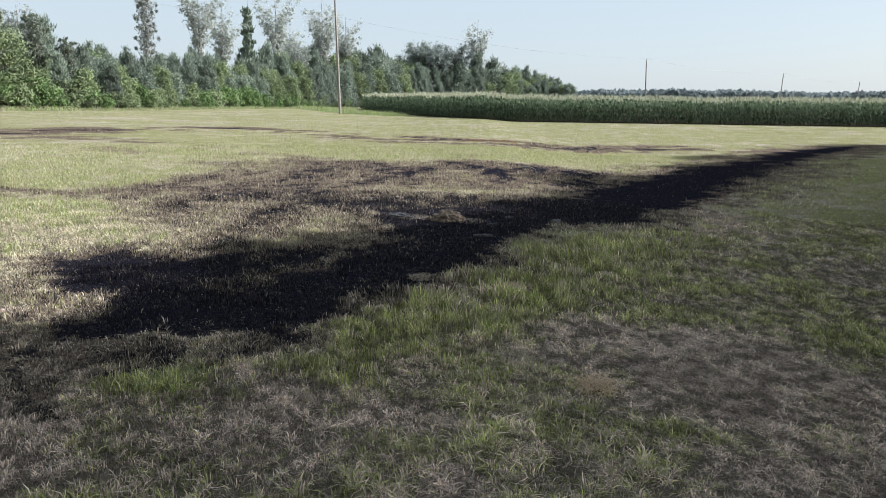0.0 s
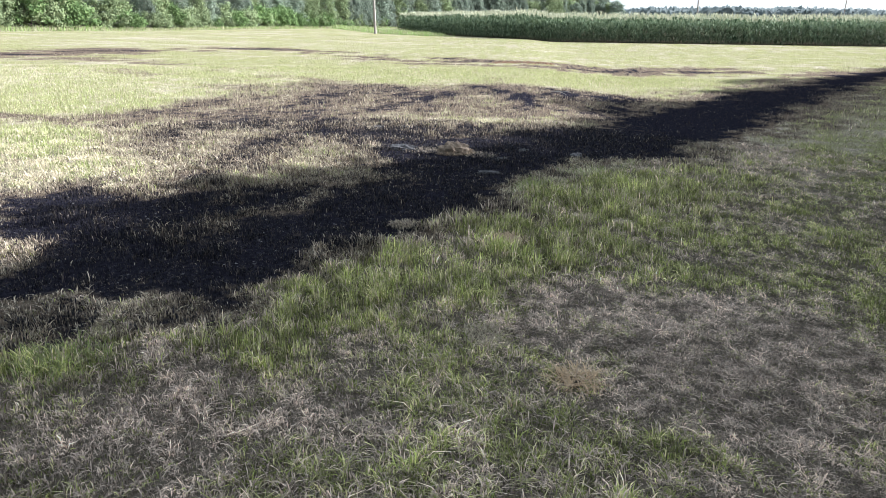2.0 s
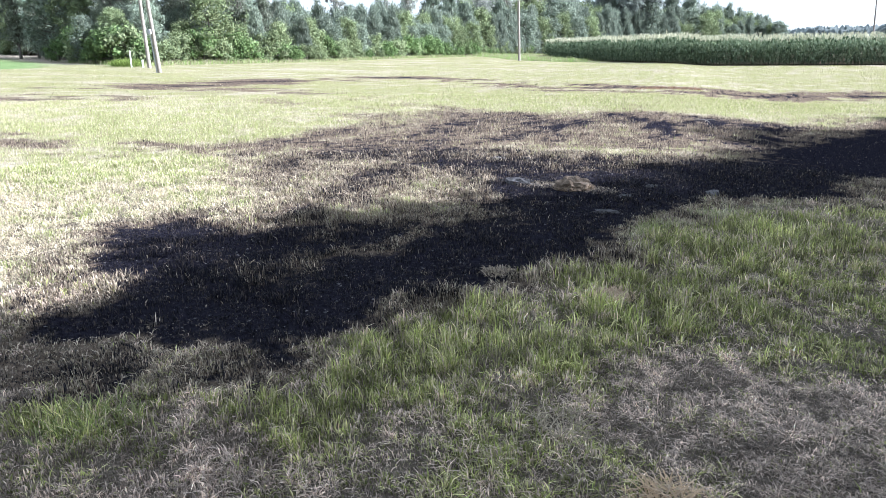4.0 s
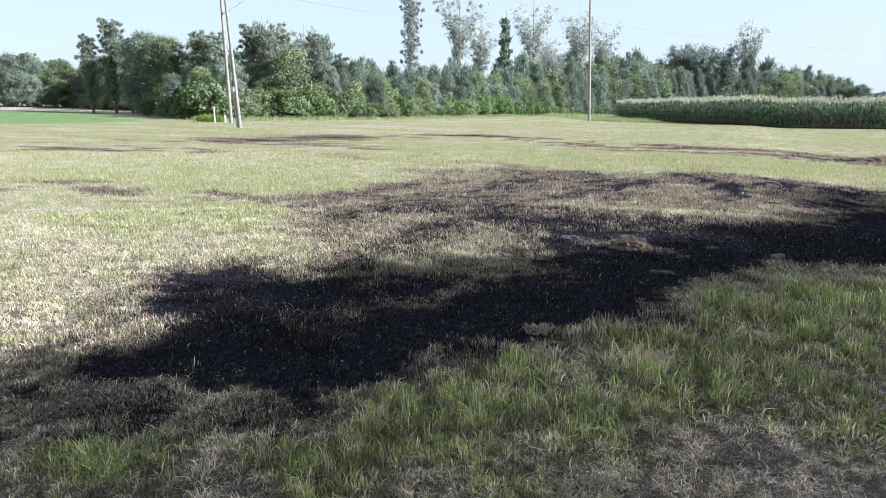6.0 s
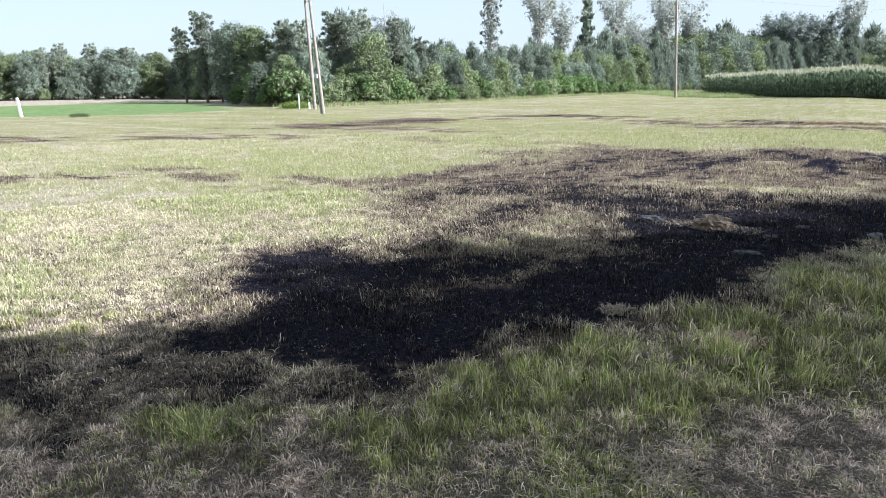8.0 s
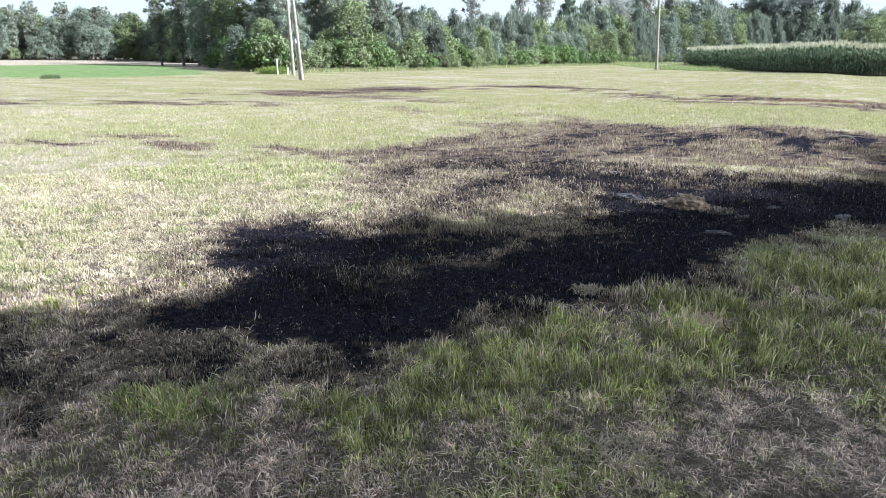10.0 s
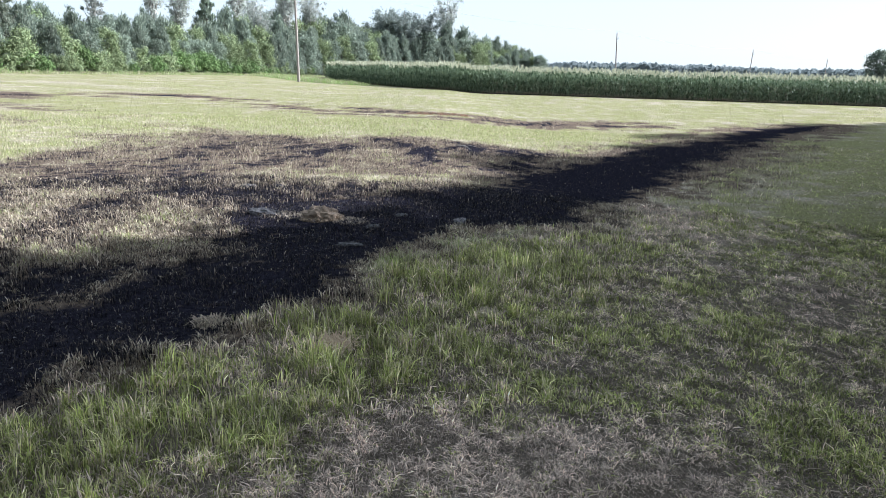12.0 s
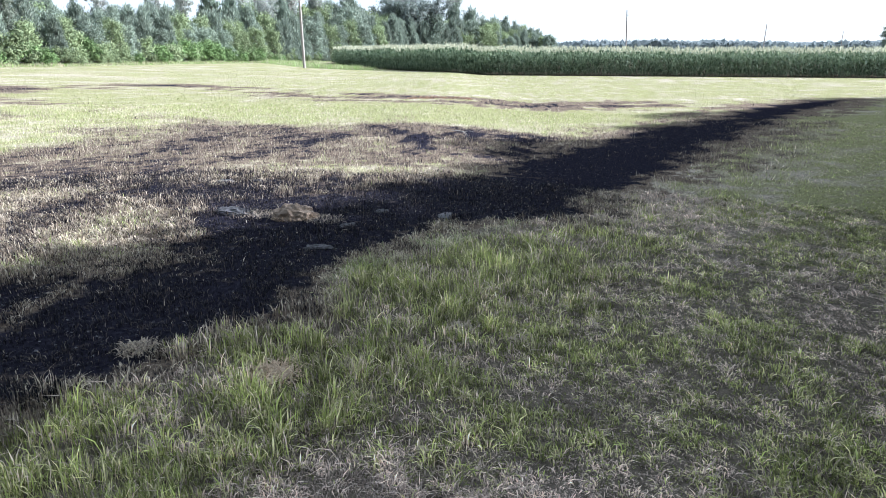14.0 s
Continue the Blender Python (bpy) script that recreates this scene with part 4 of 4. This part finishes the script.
def wire(a, b, sag):
    pts = [(a[0] + (b[0] - a[0]) * s, a[1] + (b[1] - a[1]) * s, a[2] + (b[2] - a[2]) * s - 4 * sag * s * (1 - s)) for s in np.linspace(0, 1, 14)]
    v, f = tube(pts, [0.011] * 14, 4)
    tagged(new("overhead_wire", numpy_mesh("overhead_wire", v, f, WIRE)), "thin grey overhead wire between the poles", "wire", "overhead wires")


heads = [(-27.3, 36.8, 8.5)] + [(x + 0.03 * min(h, 10.8) * lean[1] / 2, y, min(h + 0.2, 10.8)) for x, y, h, lean in POLES]
for a, b in zip(heads[:-1], heads[1:]):
    wire(a, b, 1.1)
wire((-27.2, 36.7, 7.0), (19.0, -3.0, 8.6), 0.5)


def post(name, label, x, y, h, w, lean=(0, 0)):
    bm = bmesh.new()
    bmesh.ops.create_cube(bm, size=1.0, matrix=Matrix.Translation((0, 0, h / 2 - 0.1)) @ Matrix.Diagonal((w, w, h + 0.2, 1)))
    bmesh.ops.bevel(bm, geom=[e for e in bm.edges], offset=w * 0.12, segments=2, affect="EDGES")
    me = bpy.data.meshes.new(name)
    bm.to_mesh(me)
    bm.free()
    me.materials.append(WHITE_PAINT)
    ob = new(name, me)
    ob.matrix_basis = pose(x, y, float(terrain(np.array(x), np.array(y))), lean[0], lean[1], 20)
    return tagged(ob, label, "post")


post("marker_post", "thin white marker post beside the poles", -34.3, 43.3, 1.1, 0.075)
post("marker_post", "short white marker post beside the poles", -33.6, 43.6, 0.5, 0.11)
post("marker_post", "leaning white post at the crop field's edge", -42.2, 27.3, 1.15, 0.14, (0, -6))


# ---- rough grass along the wood and the cornfield ----
def rough_grass(name, label, line, count, spread, height, straw, seed):
    r = np.random.default_rng(seed)
    pts = np.array(line)
    seg = np.r_[0, np.cumsum(np.hypot(*np.diff(pts, axis=0).T))]
    u = r.random(count) * seg[-1]
    x = np.interp(u, seg, pts[:, 0]) + r.normal(0, spread, count)
    y = np.interp(u, seg, pts[:, 1]) + r.normal(0, spread, count)
    z = terrain(x, y)
    h = height * r.uniform(0.4, 1.2, count) * (0.4 + 1.2 * fractal(x * 0.6, y * 0.6, seed))
    az = r.uniform(0, 2 * np.pi, count)
    go = np.stack([np.cos(az), np.sin(az), np.zeros(count)], -1) * (h * r.uniform(0.1, 0.6, count))[:, None]
    side = np.stack([-np.sin(az), np.cos(az), np.zeros(count)], -1) * 0.016
    base = np.stack([x, y, z - 0.02], -1)
    v = np.stack([base - side, base + side, base + go + np.stack([np.zeros(count), np.zeros(count), h], -1)], 1)
    me = numpy_mesh(name, v.reshape(-1, 3), np.arange(count * 3).reshape(count, 3), BLADE)
    pick = r.integers(0, 4, count)
    col = np.ones((count, 3, 4), np.float32)
    col[:, :, :3] = np.where((r.random(count) < straw)[:, None], STRAWS[pick] * 0.7, GREENS[pick] * np.array([0.7, 0.95, 0.65]))[:, None, :]
    me.attributes.new("tint", "FLOAT_COLOR", "POINT").data.foreach_set("color", col.ravel())
    return tagged(new(name, me), label, "grass", kind="stuff")


rough_grass("rough_grass", "uncut pale grass along the foot of the wood", [(x + 1.6, y - 0.6) for x, y in WOOD_EDGE[1:10]], 36000, 0.8, 0.36, 0.5, 201)
rough_grass("rough_grass", "tall green grass round the pole and the corn", [(-27.0, 112.0), (-19.0, 96.0), (-13.5, 84.0), (-8.0, 80.5)], 14000, 0.8, 0.5, 0.35, 202)


# ---- matted heaps and tufts on the meadow ----
def tuft(name, label, x, y, radius, height, count, colours, seed, flat=0.6, blade=0.0022):
    """A clump of dead blades spreading from one root."""
    r = np.random.default_rng(seed)
    rad, a = radius * np.sqrt(r.random(count)), r.uniform(0, 2 * np.pi, count)
    bx, by = rad * np.cos(a), rad * np.sin(a)
    z0 = float(terrain(np.array(x), np.array(y)))
    bz = terrain(x + bx, y + by) - z0 - 0.008 + height * 0.45 * (1 - (rad / radius) ** 2) * r.random(count)
    az = r.uniform(0, 2 * np.pi, count)
    length = height * r.uniform(0.6, 1.5, count)
    go = np.stack([np.cos(az) * flat, np.sin(az) * flat, np.full(count, 1 - 0.75 * flat)], -1) * length[:, None]
    side = np.stack([-np.sin(az), np.cos(az), np.zeros(count)], -1) * blade
    base = np.stack([bx, by, bz], -1)
    mid = base + go * 0.6 + np.array([0, 0, 0.012])
    tip = base + go - np.array([0, 0, 0.01])
    v = np.stack([base - side, base + side, mid + side, mid - side, tip], 1)
    k = np.arange(count)[:, None] * 5
    f = np.concatenate([k + np.array([[0, 1, 2]]), k + np.array([[0, 2, 3]]), k + np.array([[3, 2, 4]])], 0)
    me = numpy_mesh(name, v.reshape(-1, 3), f, BLADE)
    col = np.ones((count, 5, 4), np.float32)
    col[:, :, :3] = (np.array(colours)[r.integers(0, len(colours), count)] * r.uniform(0.8, 1.2, count)[:, None])[:, None, :]
    me.attributes.new("tint", "FLOAT_COLOR", "POINT").data.foreach_set("color", col.ravel())
    ob = new(name, me)
    ob.matrix_basis = pose(x, y, z0)
    return tagged(ob, label, "grass tuft")


PALE = [(0.44, 0.37, 0.27), (0.35, 0.29, 0.215), (0.5, 0.43, 0.32)]
SMOKED = [(0.3, 0.25, 0.195), (0.4, 0.335, 0.265), (0.17, 0.14, 0.115)]
PINKISH = [(0.62, 0.48, 0.34), (0.5, 0.375, 0.265), (0.66, 0.54, 0.39)]
YELLOW = [(0.66, 0.49, 0.32), (0.52, 0.38, 0.25), (0.6, 0.47, 0.34)]
tuft("dead_grass_tuft", "pale greyish tuft of dead grass beside green blades", 0.63, 4.92, 0.15, 0.06, 340, PALE, 301, 0.92)
tuft("dead_grass_tuft", "yellow straw-like tuft of dead grass", 1.07, 4.55, 0.1, 0.1, 210, YELLOW, 302, 0.93, 0.0026)
tuft("dead_grass_tuft", "pinkish pale tuft of dead grass among green blades", 0.74, 6.56, 0.12, 0.09, 340, PINKISH, 303, 0.85, 0.0034)
tuft("dead_grass_tuft", "pale ball of dead grass on the burn's edge", -0.06, 6.84, 0.1, 0.07, 340, SMOKED + PALE[:1], 304, 0.85, 0.0028)
tuft("dead_grass_tuft", "small pale tuft of dead grass in the shade", 1.66, 7.34, 0.1, 0.07, 220, PALE, 305, 0.85, 0.003)
tuft("green_grass_tuft", "bright green tuft of longer grass", -1.25, 4.38, 0.22, 0.1, 260, [(0.24, 0.28, 0.1), (0.3, 0.31, 0.15), (0.2, 0.23, 0.085)], 306, 0.6)
RUST = [(0.2, 0.1, 0.06), (0.26, 0.14, 0.09), (0.15, 0.085, 0.06)]
for i, (x, y, radius) in enumerate(((0.2, 29.9, 0.5), (0.9, 30.4, 0.6), (1.7, 30.9, 0.45))):
    tuft("withered_weed_patch", "flat patch of withered red-brown weeds on the meadow", x, y, radius, 0.16, 200, RUST, 320 + i, 0.85, 0.004)
tuft("green_grass_tuft", "low tuft of weeds at the crop field's edge", -38.4, 28.5, 0.55, 0.26, 600, [(0.10, 0.14, 0.07), (0.13, 0.17, 0.08)], 307, 0.5, 0.006)
tuft("weed_clump", "yellow-green clump of weeds beside the marker posts", -35.6, 44.5, 1.1, 0.55, 1200, [(0.2, 0.27, 0.07), (0.16, 0.22, 0.06)], 308, 0.5, 0.012)
tuft("dead_grass_tuft", "pale flattened thatch among singed grass", 0.0, 16.8, 0.25, 0.06, 260, PALE, 314, 0.92, 0.004)
tuft("dead_grass_tuft", "pale fleck of unburnt thatch among singed stalks", -1.3, 11.9, 0.16, 0.06, 260, PALE, 309, 0.9)
tuft("dead_grass_tuft", "pale fleck of unburnt thatch on singed ground", -0.9, 12.15, 0.1, 0.05, 160, PALE, 310, 0.9)


def mound(name, label, x, y, length, width, height, turn, mat, seed):
    """A low uneven heap."""
    bm = bmesh.new()
    bmesh.ops.create_icosphere(bm, subdivisions=4, radius=1.0)
    for v in bm.verts:
        d = v.co.copy()
        n = noise.fractal(d * 2.2 + Vector((seed, 0, 0)), 1.0, 2.0, 4)
        v.co = Vector((d.x * length / 2, d.y * width / 2, max(d.z, -0.25) * height)) * (1 + 0.35 * n)
    me = bpy.data.meshes.new(name)
    bm.to_mesh(me)
    bm.free()
    me.materials.append(mat)
    ob = new(name, me)
    ob.matrix_basis = pose(x, y, float(terrain(np.array(x), np.array(y))) + 0.01, 0, 0, turn)
    return tagged(ob, label, "ash mound")


ASH_PALE = plain_material("pale_grey_ash", (0.055, 0.052, 0.053), 0.95, 0, 0.8, 30.0)
MATTED = plain_material("matted_half_burnt_thatch", (0.12, 0.088, 0.06), 0.95, 0, 0.6, 60.0)
mound("ash_mound", "domed heap of tan half-burnt thatch on black ground", 0.03, 10.02, 0.42, 0.3, 0.12, 10, MATTED, 3)
tuft("dead_grass_tuft", "half-burnt tan thatch matted over a heap", 0.03, 10.02, 0.17, 0.12, 420, [(0.3, 0.215, 0.14), (0.38, 0.285, 0.19), (0.16, 0.115, 0.08)], 311, 0.95)
tuft("dead_grass_tuft", "half-burnt thatch trailing flat from the heap", 0.34, 9.98, 0.2, 0.06, 260, SMOKED, 313, 0.95)
tuft("dead_grass_tuft", "half-burnt thatch matted over flat ash", -0.36, 10.16, 0.22, 0.08, 300, SMOKED, 312, 0.95)
mound("ash_mound", "flat spread of pale grey ash beside the heap", -0.6, 10.22, 0.46, 0.22, 0.045, -25, ASH_PALE, 5)
for i, (x, y, length, width) in enumerate(((0.49, 8.95, 0.22, 0.09), (0.6, 9.73, 0.18, 0.09), (1.5, 10.34, 0.32, 0.14), (-1.26, 11.97, 0.26, 0.2), (-0.9, 12.05, 0.16, 0.12), (0.85, 10.4, 0.14, 0.09))):
    mound("ash_mound", "small flat patch of pale grey ash", x, y, length, width, 0.022, 40 * i, ASH_PALE, 20 + i)


def ash_flecks():
    """Flakes of white ash and bitten-off stalk ends scattered over the black ground."""
    r = np.random.default_rng(400)
    n = 9000
    x, y = r.uniform(-3.5, 4.5, n), r.uniform(4.6, 14.5, n)
    ok = (burn_map(x, y) > 0.8) & (r.random(n) < 0.25 + 0.75 * smooth(0.45, 0.65, fractal(x * 2, y * 2, 402)))
    x, y = x[ok], y[ok]
    n = len(x)
    size = 0.004 + 0.011 * r.random(n) ** 2.5
    a = r.uniform(0, 2 * np.pi, n)
    rim = [np.stack([x + size * r.uniform(0.5, 1.4, n) * np.cos(a + k), y + size * r.uniform(0.5, 1.4, n) * np.sin(a + k), terrain(x, y) + r.uniform(0.0, 0.008, n)], -1) for k in (0.0, 1.6, 3.1, 4.7)]
    top = np.stack([x, y, terrain(x, y) + 0.006 + size * 0.3], -1)
    v = np.stack(rim + [top], 1).reshape(-1, 3)
    f = (np.arange(n)[:, None, None] * 5 + np.array([[[0, 1, 4], [1, 2, 4], [2, 3, 4], [3, 0, 4]]])).reshape(-1, 3)
    tagged(new("ash_flakes", numpy_mesh("ash_flakes", v, f, ASH_FLAKE)), "pale flakes of ash strewn over the black ground", "ash", kind="stuff")


ASH_FLAKE = leaf_material("ash_flake", (0.03, 0.029, 0.034), (0.17, 0.16, 0.16), 0.0, 0.9)
ash_flecks()


def twig(x, y, length, turn):
    """A thin forked dry stick lying on the stubble."""
    k = 8
    run = np.linspace(0, length, k)
    spine = np.column_stack([run, 0.04 * np.sin(run * 4.0), 0.02 + 0.03 * np.sin(np.pi * run / length)])
    fork = np.array([spine[4], spine[4] + (0.12, 0.07, 0.03), spine[4] + (0.26, 0.11, 0.02)])
    v, f = join([tube(spine, np.linspace(0.011, 0.004, k), 6), tube(fork, [0.006, 0.005, 0.003], 6)])
    ob = new("dry_twig", numpy_mesh("dry_twig", v, f, BARK_PALE, True))
    ob.matrix_basis = pose(x, y, float(terrain(np.array(x), np.array(y))) + 0.02, 0, 0, turn)
    return tagged(ob, "thin bleached forked stick lying on singed stubble", "stick")


twig(1.5, 18.45, 0.95, -70)
